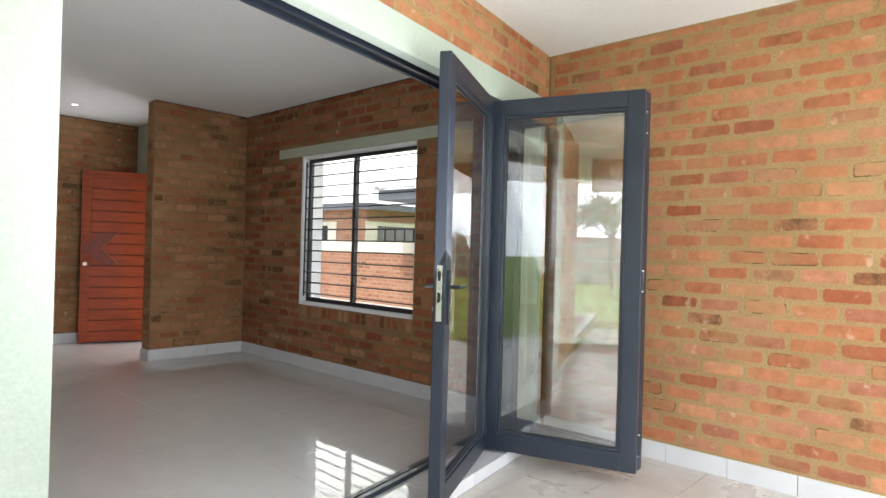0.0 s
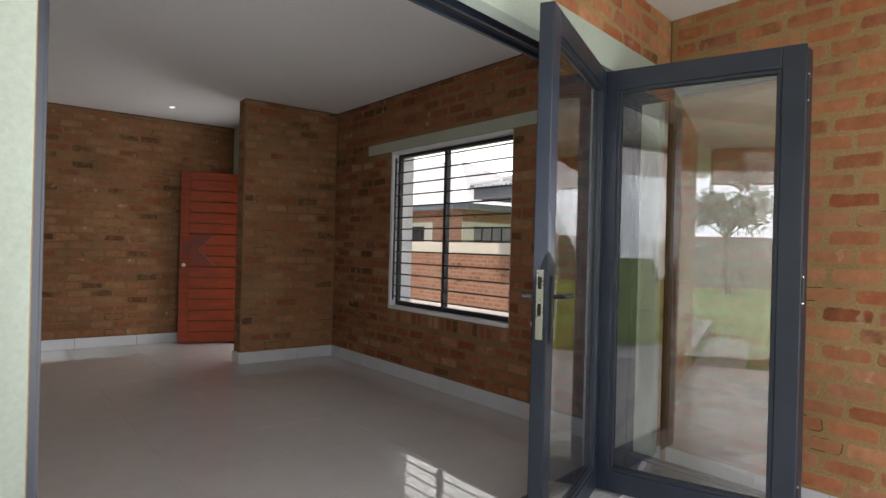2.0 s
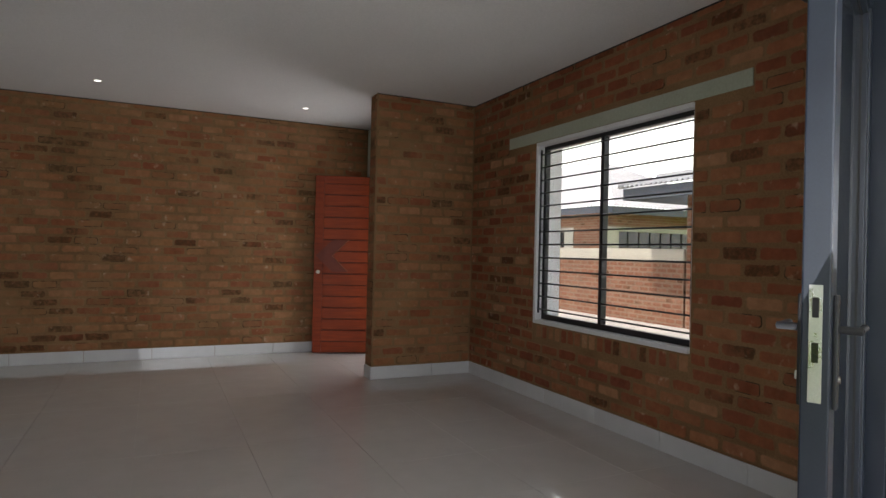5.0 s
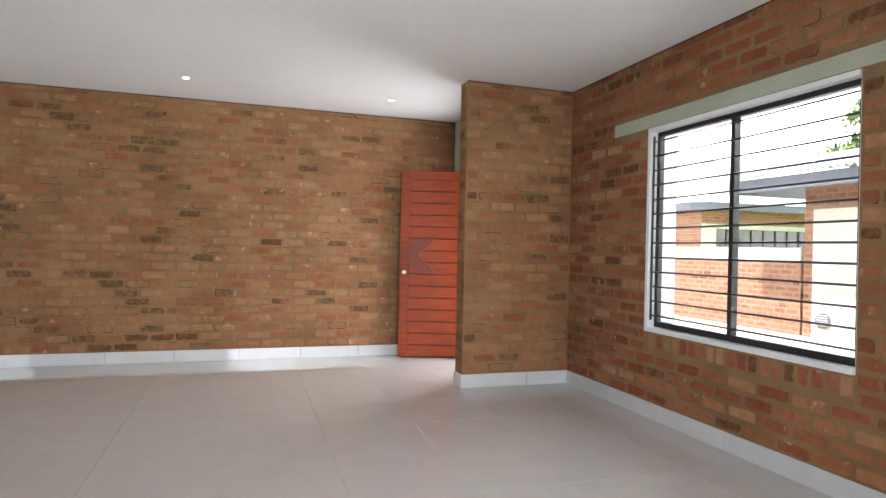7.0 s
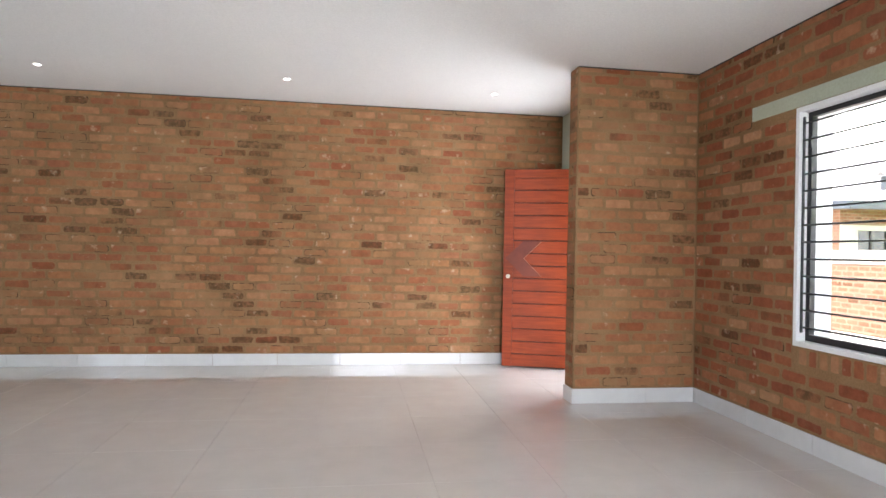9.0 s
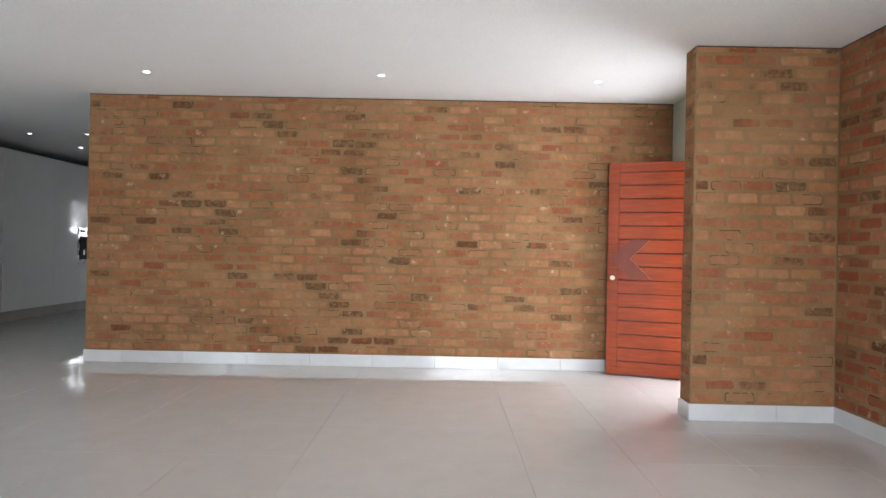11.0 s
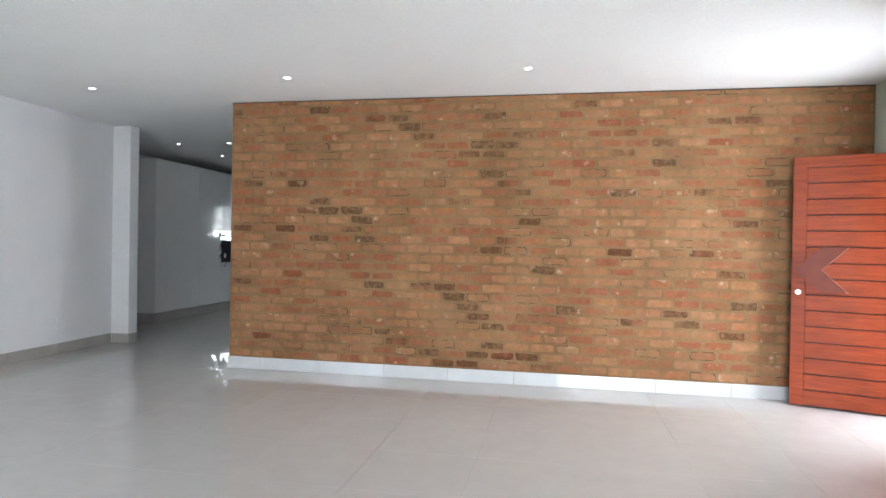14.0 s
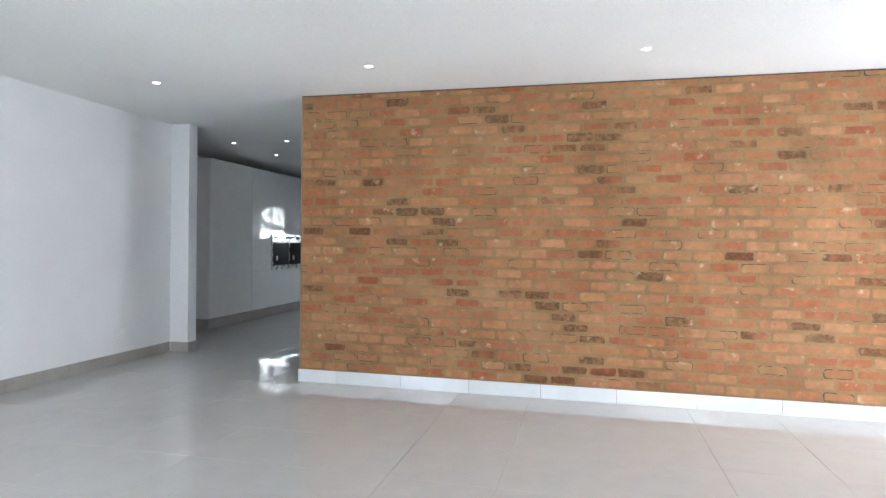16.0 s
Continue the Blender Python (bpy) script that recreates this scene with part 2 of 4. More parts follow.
M_MORTAR = mortar_material("mortar", MORTAR_A, MORTAR_B)
M_MORTAR_PATIO = mortar_material("patio_mortar", PATIO_A, PATIO_B)
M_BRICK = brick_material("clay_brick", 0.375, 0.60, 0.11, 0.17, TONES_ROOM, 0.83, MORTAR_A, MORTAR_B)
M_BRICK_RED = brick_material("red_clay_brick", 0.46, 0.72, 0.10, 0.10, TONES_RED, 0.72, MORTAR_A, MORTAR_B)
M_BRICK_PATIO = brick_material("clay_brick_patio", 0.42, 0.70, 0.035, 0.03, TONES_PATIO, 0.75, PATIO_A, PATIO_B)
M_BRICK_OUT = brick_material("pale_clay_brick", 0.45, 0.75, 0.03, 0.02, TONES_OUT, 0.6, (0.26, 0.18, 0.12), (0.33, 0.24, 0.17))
M_MORTAR_OUT = plain("pale_mortar", (0.27, 0.175, 0.12), (0.33, 0.22, 0.155), 0.92, relief=0.4)
M_FLOOR = tile_material("polished_porcelain", (0.515, 0.50, 0.475), (0.55, 0.535, 0.51), 0.012, 0.6, 0.010, wavy=0.003)
M_GROUT = plain("grout", (0.46, 0.445, 0.42), (0.50, 0.485, 0.46), 0.6)
M_SKIRT = tile_material("skirting_tile", (0.55, 0.56, 0.565), (0.61, 0.62, 0.625), 0.035, 0.6, 0.03, wavy=0.012)
M_SKIRT_GREY = tile_material("grey_skirting_tile", (0.33, 0.31, 0.285), (0.39, 0.37, 0.34), 0.15, 0.5, 0.03)
M_PATIO = tile_material("patio_tile", (0.50, 0.46, 0.42), (0.60, 0.56, 0.52), 0.28, 0.5, 0.05)
M_WHITE = plain("white_wall_paint", (0.74, 0.74, 0.755), (0.80, 0.80, 0.81), 0.75, scale=1.2, fine=160, relief=0.08, dist=0.002)
M_CEIL = plain("ceiling_paint", (0.76, 0.755, 0.74), (0.81, 0.805, 0.79), 0.85, scale=0.8, fine=120, relief=0.05, dist=0.002)
M_SAGE = plain("sage_plaster", (0.38, 0.41, 0.32), (0.46, 0.485, 0.385), 0.8, scale=2.5, fine=70, relief=0.3)
M_NIB = plain("pale_plaster", (0.37, 0.43, 0.37), (0.43, 0.49, 0.425), 0.8, scale=1.6, fine=80, relief=0.25)
M_CREAM = plain("cream_plaster", (0.52, 0.49, 0.41), (0.60, 0.57, 0.48), 0.85, scale=1.5, fine=40, relief=0.3)
M_ALU = plain("charcoal_aluminium", (0.014, 0.020, 0.032), (0.021, 0.029, 0.045), 0.34, 0.0, scale=4, fine=220, relief=0.04, dist=0.001)
M_STEEL = plain("black_steel_paint", (0.012, 0.013, 0.016), (0.022, 0.023, 0.027), 0.42, 0.0, scale=5, fine=150, relief=0.06)
M_GASKET = plain("rubber_gasket", (0.010, 0.010, 0.011), (0.016, 0.016, 0.017), 0.7)
M_CHROME = plain("satin_steel", (0.55, 0.55, 0.54), (0.66, 0.66, 0.65), 0.28, 1.0, scale=12, fine=260, relief=0.03)
M_BRASS = plain("worn_nickel", (0.70, 0.66, 0.56), (0.80, 0.76, 0.66), 0.25, 1.0)
M_WOOD = wood_material()
# near black, to put the shade of the door's grooves into the colour
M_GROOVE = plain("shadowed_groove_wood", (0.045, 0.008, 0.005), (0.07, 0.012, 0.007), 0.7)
M_CHEVRON = plain("dark_pull_wood", (0.120, 0.022, 0.012), (0.170, 0.034, 0.018), 0.65, scale=8, fine=90)
# pale wood that paints the light caught along the pull's inner edges
M_EDGE = plain("pale_highlight_wood", (0.36, 0.15, 0.09), (0.44, 0.20, 0.13), 0.5, scale=8, fine=90)
M_GLASS = glass_material("clear_glass", 1.5)
M_SOLAR = glass_material("solar_glass", 2.3, (0.92, 0.94, 0.92))
M_GLOSS = tile_material("gloss_white_lacquer", (0.68, 0.675, 0.66), (0.72, 0.715, 0.70), 0.03, 0.5, 0.01, wavy=0.012)
M_OVEN = plain("oven_black_glass", (0.010, 0.011, 0.013), (0.016, 0.017, 0.019), 0.06, rough_var=0.02, relief=0)
M_PLASTIC = plain("white_plastic", (0.78, 0.78, 0.77), (0.82, 0.82, 0.81), 0.35, relief=0.02)
M_LAMP = emit_material("lamp_lens", (1.0, 0.97, 0.92), 2.2)
M_BLIND = plain("blind_slat", (0.70, 0.66, 0.62), (0.76, 0.72, 0.68), 0.6)
M_CLOUD = emit_material("cloud", (0.97, 0.985, 1.0), 1.2)
M_HAZE = emit_material("haze", (0.80, 0.89, 1.0), 2.2)
M_GRASS = grass_material()
M_PAVING = plain("concrete_paving", (0.38, 0.365, 0.335), (0.46, 0.445, 0.41), 0.9, scale=1.2, fine=30, relief=0.4, dist=0.006)
M_PRECAST = plain("precast_concrete", (0.27, 0.25, 0.22), (0.38, 0.355, 0.315), 0.92, scale=2.0, fine=25, relief=0.6, dist=0.01)
M_ROOF = plain("grey_roof_sheet", (0.38, 0.39, 0.40), (0.47, 0.48, 0.49), 0.45, 0.2, scale=1.5, fine=40, relief=0.1)
M_HIP = plain("pale_hip_sheet", (0.72, 0.72, 0.72), (0.80, 0.80, 0.80), 0.45, relief=0.05)
M_FASCIA = plain("grey_fascia_paint", (0.085, 0.095, 0.115), (0.115, 0.125, 0.15), 0.6)
M_DARKGLASS = plain("dark_window_glass", (0.02, 0.022, 0.026), (0.035, 0.038, 0.042), 0.08, relief=0)
M_BARK = plain("bark", (0.10, 0.075, 0.055), (0.18, 0.14, 0.10), 0.95, scale=8, fine=40, relief=0.8, dist=0.02)
M_LEAF = plain("leaf_green", (0.06, 0.11, 0.02), (0.12, 0.19, 0.04), 0.6, scale=4, fine=20, relief=0)
M_PAPER = plain("paper_notice", (0.72, 0.72, 0.72), (0.80, 0.80, 0.80), 0.7, relief=0)


# ---- mesh helpers ----
def box(bm, x0, y0, z0, x1, y1, z1, bevel=0.0):
    """Adds a box with softened edges to bm."""
    made = bmesh.ops.create_cube(bm, size=1.0)
    vs = made["verts"]
    for v in vs:
        v.co = Vector(((x0 + x1) / 2 + v.co.x * abs(x1 - x0), (y0 + y1) / 2 + v.co.y * abs(y1 - y0), (z0 + z1) / 2 + v.co.z * abs(z1 - z0)))
    if bevel:
        es = list({e for v in vs for e in v.link_edges})
        bmesh.ops.bevel(bm, geom=es, offset=bevel, segments=2, affect="EDGES", profile=0.6)
    return bm


def boxes(*rows, bevel=0.0):
    bm = bmesh.new()
    for r in rows:
        box(bm, *r, bevel=bevel)
    return bm


def rod(bm, a, b, r, sides=12, r2=None):
    """Adds a round bar from a to b."""
    a, b = Vector(a), Vector(b)
    made = bmesh.ops.create_cone(bm, cap_ends=True, segments=sides, radius1=r, radius2=r if r2 is None else r2, depth=(b - a).length)
    turn = (b - a).to_track_quat("Z", "Y").to_matrix().to_4x4()
    bmesh.ops.transform(bm, matrix=Matrix.Translation((a + b) / 2) @ turn, verts=made["verts"])
    return bm


def rods(*rows, sides=12):
    bm = bmesh.new()
    for a, b, r in rows:
        rod(bm, a, b, r, sides)
    return bm


def data_of(name, bm, material, smooth=False):
    me = bpy.data.meshes.new(name)
    bm.normal_update()
    bm.to_mesh(me)
    bm.free()
    me.materials.append(material)
    if smooth:
        me.polygons.foreach_set("use_smooth", [True] * len(me.polygons))
    return me


def part(name, bm, material, parent, label="", smooth=False):
    ob = new(name, data_of(name, bm, material, smooth))
    ob.parent = parent
    return tagged(ob, label)


def thing(name, label, category, m=None, group="", kind=""):
    ob = new(name)
    ob.empty_display_size = 0.1
    if m is not None:
        ob.matrix_world = m
    return tagged(ob, label, category, group, kind)


def solid(name, bm, material, label, category, group="", kind="", smooth=False):
    return tagged(new(name, data_of(name, bm, material, smooth)), label, category, group, kind)


def setting(name, bm, material, label, category="wall"):
    return solid(name, bm, material, label, category, kind="structure")


def in_wall(bm):
    """Carries a mesh from the folding door wall's own axes into the world."""
    bmesh.ops.transform(bm, matrix=DOOR_WALL, verts=bm.verts)
    return bm


def prism(points, z0, z1):
    """An upright slab over a plan outline."""
    bm = bmesh.new()
    lo = [bm.verts.new((x, y, z0)) for x, y in points]
    hi = [bm.verts.new((x, y, z1)) for x, y in points]
    n = len(points)
    bm.faces.new(lo[::-1])
    bm.faces.new(hi)
    for k in range(n):
        bm.faces.new((lo[k], lo[(k + 1) % n], hi[(k + 1) % n], hi[k]))
    bmesh.ops.recalc_face_normals(bm, faces=bm.faces)
    return bm


def clipped(points, foot, n):
    """The part of a plan outline on the side of a line through foot that n points to."""
    out = []
    for k, p in enumerate(points):
        q = points[(k + 1) % len(points)]
        dp, dq = [(c[0] - foot[0]) * n[0] + (c[1] - foot[1]) * n[1] for c in (p, q)]
        if dp >= 0:
            out.append(p)
        if dp * dq < 0:
            t = dp / (dp - dq)
            out.append((p[0] + (q[0] - p[0]) * t, p[1] + (q[1] - p[1]) * t))
    return out


def wall_boxes(x0, x1, y0, y1, z0, z1, holes, along):
    """Boxes of a wall with rectangular holes (a0, a1, b0, b1) through it, side by side."""
    lo, hi = (x0, x1) if along == "x" else (y0, y1)
    cuts = sorted({lo, hi, *[c for hh in holes for c in hh[:2]]})
    rows = []
    for a, b in zip(cuts, cuts[1:]):
        mid = (a + b) / 2
        zs = z0
        for hh in sorted((q for q in holes if q[0] < mid < q[1]), key=lambda q: q[2]):
            if hh[2] > zs:
                rows.append((a, b, zs, hh[2]))
            zs = hh[3]
        if zs < z1:
            rows.append((a, b, zs, z1))
    bm = bmesh.new()
    for a, b, c, d in rows:
        if along == "x":
            box(bm, a, y0, c, b, y1, d)
        else:
            box(bm, x0, a, c, x1, b, d)
    return bm


# ---- bricks ----
COURSE, LONG, JOINT, PROUD = 0.0857, 0.222, 0.017, 0.0035
brick_rng = random.Random(7)


def brick_geometry(length, height, rng):
    """Vertices, faces and arris weights of one brick face, standing proud of the joint: u along, v up, w outwards."""
    j = 0.004
    c = [(su * length / 2 + rng.uniform(-j, j), sv * height / 2 + rng.uniform(-j, j)) for su, sv in ((-1, -1), (1, -1), (1, 1), (-1, 1))]
    out = []
    for k, (u, v) in enumerate(c):      # worn corners: two points a corner
        cut = rng.uniform(0.006, 0.016)
        su, sv = (1 if u < 0 else -1), (1 if v < 0 else -1)
        pair = [(u + su * cut, v), (u, v + sv * cut)]
        out += pair[::-1] if k in (0, 2) else pair
    n = len(out)
    hu, hv = length / 2, height / 2
    top = PROUD + rng.uniform(-0.0012, 0.0015)
    verts = [(u, v, -0.004) for u, v in out] + [(u * (1 - 0.002 / hu), v * (1 - 0.002 / hv), top * 0.6) for u, v in out]
    verts += [(u * (1 - 0.017 / hu), v * (1 - 0.017 / hv), top) for u, v in out]
    faces = [tuple(range(2 * n, 3 * n))]
    for r in (0, n):
        faces += [(r + k, r + (k + 1) % n, r + n + (k + 1) % n, r + n + k) for k in range(n)]
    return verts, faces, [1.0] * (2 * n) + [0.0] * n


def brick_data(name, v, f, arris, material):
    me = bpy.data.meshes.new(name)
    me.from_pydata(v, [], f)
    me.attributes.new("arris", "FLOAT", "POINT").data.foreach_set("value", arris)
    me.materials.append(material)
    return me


BRICK_MESHES = {}


def brick_mesh(material, height=COURSE - JOINT):
    key = (material.name, round(height, 4))
    if key not in BRICK_MESHES:
        BRICK_MESHES[key] = []
        for k in range(10):
            BRICK_MESHES[key].append(brick_data("brick", *brick_geometry(LONG - JOINT, height, brick_rng), material))
    return brick_rng.choice(BRICK_MESHES[key])


def brickwork(parent, origin, u, n, length, z0, z1, holes, material, near=None, seed=1, limit=300):
    """Courses of bricks over a face. origin: the face's foot; u: along it; n: out of it. near: (a, b) along u in which the bricks are objects of their own."""
    rng = random.Random(seed)
    u, n, origin = Vector(u), Vector(n), Vector(origin)
    up = Vector((0, 0, 1))
    turn = Matrix((u, up, n)).transposed().to_4x4()
    rest_v, rest_f, rest_a, count = [], [], [], 0
    row = 0
    z = z0
    while z < z1 - 0.02:
        top = min(z + COURSE, z1 + 0.004)
        zc = (z + top) / 2
        hgt = top - z - JOINT
        lift = rng.uniform(-0.002, 0.002)
        spans = [(0.0, length)]
        for a, b, c, d in holes:
            if c - 0.01 < zc < d + 0.01:
                nxt = []
                for s, e in spans:
                    if a > s:
                        nxt.append((s, min(e, a)))
                    if b < e:
                        nxt.append((max(s, b), e))
                spans = [(s, e) for s, e in nxt if e - s > 0.02]
        shift = (LONG / 2 if row % 2 else 0) + rng.uniform(-0.02, 0.02)
        for s, e in spans:
            p = math.floor((s - shift) / LONG) * LONG + shift
            while p < e:
                q = p + LONG
                a, b = max(p, s), min(q, e)
                if b - a > 0.04 and hgt > 0.02:
                    mid, ln = (a + b) / 2, b - a - JOINT + rng.uniform(-0.004, 0.004)
                    place = origin + u * mid + up * (zc + lift + rng.uniform(-0.002, 0.002)) + n * rng.uniform(-0.0008, 0.0012)
                    tilt = Matrix.Rotation(rng.uniform(-0.010, 0.010), 4, n)
                    if near and near[0] <= mid <= near[1] and count < limit:
                        ob = bpy.data.objects.new("brick", brick_mesh(material))
                        scene.collection.objects.link(ob)
                        ob.parent = parent
                        ob.matrix_basis = Matrix.Translation(place) @ tilt @ turn @ Matrix.Diagonal((ln / (LONG - JOINT), hgt / (COURSE - JOINT), 1, 1))
                        count += 1
                    else:
                        v, f, arris = brick_geometry(ln, hgt, rng)
                        base = len(rest_v)
                        rest_a += arris
                        mm = Matrix.Translation(place) @ tilt @ turn
                        rest_v += [mm @ Vector(c) for c in v]
                        rest_f += [tuple(i + base for i in face) for face in f]
                p = q
        z = top
        row += 1
    if rest_v:
        ob = new("brickwork", brick_data("brickwork", rest_v, rest_f, rest_a, material))
        ob.parent = parent
        tagged(ob, kind="stuff")


def tiling(parent, x0, y0, x1, y1, step, ox, oy, z, material, gap, near, name="tile", edge=None):
    """Floor tiles on a grid through (ox, oy); those inside near are objects of their own."""
    shapes = {}
    rest_v, rest_f, count = [], [], 0
    rng = random.Random(3)
    i0, j0 = math.floor((x0 - ox) / step), math.floor((y0 - oy) / step)
    i = i0
    while ox + i * step < x1:
        j = j0
        while oy + j * step < y1:
            a, b = max(ox + i * step, x0) + gap / 2, min(ox + (i + 1) * step, x1) - gap / 2
            c, d = max(oy + j * step, y0) + gap / 2, min(oy + (j + 1) * step, y1) - gap / 2
            j += 1
            if b - a < 0.01 or d - c < 0.01:
                continue
            w, l = (b - a) / 2, (d - c) / 2
            e = 0.0005
            if edge:
                cell = [(a, c), (b, c), (b, d), (a, d)]
                kept = clipped(cell, *edge)
                if kept != cell:
                    if len(kept) > 2:
                        base = len(rest_v)
                        rest_v += [Vector((*p, z)) for p in kept]
                        rest_f.append(tuple(range(base, base + len(kept))))
                    continue
            v = [(-w, -l, -0.006), (w, -l, -0.006), (w, l, -0.006), (-w, l, -0.006),
                 (-w, -l, -e), (w, -l, -e), (w, l, -e), (-w, l, -e), (-w + e, -l + e, 0), (w - e, -l + e, 0), (w - e, l - e, 0), (-w + e, l - e, 0)]
            f = [(8, 9, 10, 11)] + [(k, (k + 1) % 4, 4 + (k + 1) % 4, 4 + k) for k in range(4)] + [(4 + k, 4 + (k + 1) % 4, 8 + (k + 1) % 4, 8 + k) for k in range(4)]
            at = Vector(((a + b) / 2, (c + d) / 2, z + rng.uniform(-0.0002, 0.0002)))
            if near[0] < at.x < near[2] and near[1] < at.y < near[3] and count < 300:
                key = (round(w, 4), round(l, 4))
                if key not in shapes:
                    me = bpy.data.meshes.new(name)
                    me.from_pydata(v, [], f)
                    me.materials.append(material)
                    shapes[key] = me
                ob = bpy.data.objects.new(name, shapes[key])
                scene.collection.objects.link(ob)
                ob.parent, ob.location = parent, at
                count += 1
            else:
                base = len(rest_v)
                rest_v += [at + Vector(q) for q in v]
                rest_f += [tuple(k + base for k in face) for face in f]
        i += 1
    if rest_v:
        me = bpy.data.meshes.new("tiles")
        me.from_pydata(rest_v, [], rest_f)
        me.materials.append(material)
        ob = new("tiles", me)
        ob.parent = parent
        tagged(ob, kind="stuff")


def skirting(parent, a, b, n, height, thick, step, material, first=0.0):
    """A run of skirting tiles along the foot of a wall from a to b, proud by thick towards n."""
    a, b, n = Vector((*a, 0)), Vector((*b, 0)), Vector((*n, 0))
    u = (b - a).normalized()
    length = (b - a).length
    p = -first
    while p < length:
        s, e = max(p, 0), min(p + step, length)
        p += step
        if e - s < 0.01:
            continue
        bm = bmesh.new()
        box(bm, 0, 0, 0.001, e - s - 0.003, thick, height, bevel=0.0015)
        turn = Matrix((u, n, Vector((0, 0, 1)))).transposed().to_4x4()
        bmesh.ops.transform(bm, matrix=Matrix.Translation(a + u * (s + 0.0015)) @ turn, verts=bm.verts)
        if turn.determinant() < 0:
            bmesh.ops.reverse_faces(bm, faces=bm.faces)
        part("skirting_tile", bm, material, parent)


# ---- the plan ----
CEIL, PATIO_CEIL = 2.57, 2.48
X_WIN = 3.79                     # window wall and patio wall, inner face
Y_IN = 2.34                      # where the folding door's wall meets the window wall inside
T_DOOR = 0.24                    # thickness of the folding door's wall
Y_FEAT = 7.65                    # long brick wall
X_FEAT0, X_FEAT1 = -2.335, 3.26
Y_PIER0, Y_PIER1, X_PIER = 6.0, 6.17, 2.80
X_LEFT = -4.42
OPEN0, OPEN1, OPEN_H = 0.005, 2.585, 2.10   # folding door opening, along its wall
BAND1 = 2.990                              # outer edge of the plaster band beside it
U_END = 3.060                              # corner with the patio wall
U_CORNER = -1.95                           # outer corner of the house
Y_BACK = 3.40                              # garden wall of the room, behind the walk
WIN = (3.335, 4.92, 0.608, 2.05)          # y0, y1, z0, z1
ENT = (6.38, 7.30, 0.0, 2.05)             # entrance opening
DOOR2 = (-2.95, -1.85, 0.0, 2.1)            # glazed door behind the walk
KITWIN = (-3.85, -3.15, 1.28, 2.04)

# floors
W_U = (math.cos(radians(SKEW)), math.sin(radians(SKEW)))
W_N = (-W_U[1], W_U[0])


def at_wall(u, v):
    """Plan point at u along the folding door's wall and v behind its outer face."""
    return (0.787 + W_U[0] * u + W_N[0] * v, 1.515 + W_U[1] * u + W_N[1] * v)


IN_EDGE, OUT_EDGE = (at_wall(0, 0.205), W_N), (at_wall(0, -0.12), (-W_N[0], -W_N[1]))
floor = setting("floor", prism(clipped([(-6.0, 0.0), (3.95, 0.0), (3.95, 15.0), (-6.0, 15.0)], at_wall(0, 0.10), W_N), -0.12, -0.004), M_GROUT, "cream polished porcelain floor tiles with thin joints", "floor")
PATIO_X = -0.98
patio_floor = setting("floor_patio", prism(clipped([(PATIO_X, -1.9), (3.9, -1.9), (3.9, 3.0), (PATIO_X, 3.0)], at_wall(0, 0.099), OUT_EDGE[1]), -0.14, -0.0045), M_GROUT, "pale ceramic patio floor tiles with grey joints", "floor")

# walls
wall_window = setting("wall_window", wall_boxes(X_WIN, 4.02, -1.8, Y_PIER0 + 0.08, -0.1, CEIL + 0.1, [WIN], "y"), M_MORTAR, "brown clay brick wall with smeared tan mortar")
wall_pier = setting("wall_pier", boxes((X_PIER, Y_PIER0, -0.1, X_WIN - 0.002, Y_PIER1, CEIL + 0.1)), M_MORTAR, "short brick wall end beside the entrance")
wall_feature = setting("wall_feature", boxes((X_FEAT0, Y_FEAT, -0.1, 3.95, Y_FEAT + 0.23, CEIL + 0.1)), M_MORTAR, "long feature wall of mixed clay bricks")
wall_feature_back = setting("wall_kitchen", boxes((X_FEAT0 + 0.004, Y_FEAT + 0.232, -0.1, 0.2, Y_FEAT + 0.26, CEIL + 0.1)), M_WHITE, "white plastered back of the brick wall")
wall_entry = setting("wall_entrance", wall_boxes(X_FEAT1, 3.49, Y_PIER1 + 0.002, Y_FEAT - 0.002, -0.1, CEIL + 0.1, [ENT], "y"), M_SAGE, "sage plastered wall round the front door")
wall_folding = setting("wall_folding_door", in_wall(wall_boxes(U_CORNER, U_END + 0.08, 0.0, T_DOOR - 0.014, -0.1, CEIL + 0.1, [(OPEN0, OPEN1, -0.2, OPEN_H)], "x")), M_MORTAR_PATIO, "orange clay brick wall round the folding glass door")
setting("wall_folding_door_inside", in_wall(wall_boxes(U_CORNER, U_END + 0.05, T_DOOR - 0.013, T_DOOR, -0.1, CEIL + 0.1, [(OPEN0, OPEN1, -0.2, OPEN_H)], "x")), M_WHITE, "white plastered inside of the folding door wall")
C_OUT = at_wall(U_CORNER, 0)
setting("wall_return", boxes((C_OUT[0] - 0.22, C_OUT[1], -0.1, C_OUT[0] + 0.005, Y_BACK + 0.16, CEIL + 0.1)), M_WHITE, "white plastered return wall behind the walk")
setting("wall_garden_side", wall_boxes(-4.6, C_OUT[0] - 0.222, Y_BACK, Y_BACK + 0.16, -0.1, CEIL + 0.1, [DOOR2], "x"), M_WHITE, "white plastered wall round the glazed door")
wall_left = setting("wall_left", boxes((X_LEFT - 0.22, Y_BACK, -0.1, X_LEFT, 8.6, CEIL + 0.1)), M_WHITE, "plain white painted wall")
pilaster = setting("wall_pilaster", boxes((X_LEFT - 0.22, 8.602, -0.1, -4.19, 8.75, CEIL + 0.1), bevel=0.003), M_WHITE, "white painted pilaster at the kitchen opening")
setting("wall_kitchen_left", boxes((-5.95, 8.752, -0.1, -5.70, 15.0, CEIL + 0.1)), M_WHITE, "white kitchen wall behind the tall units")
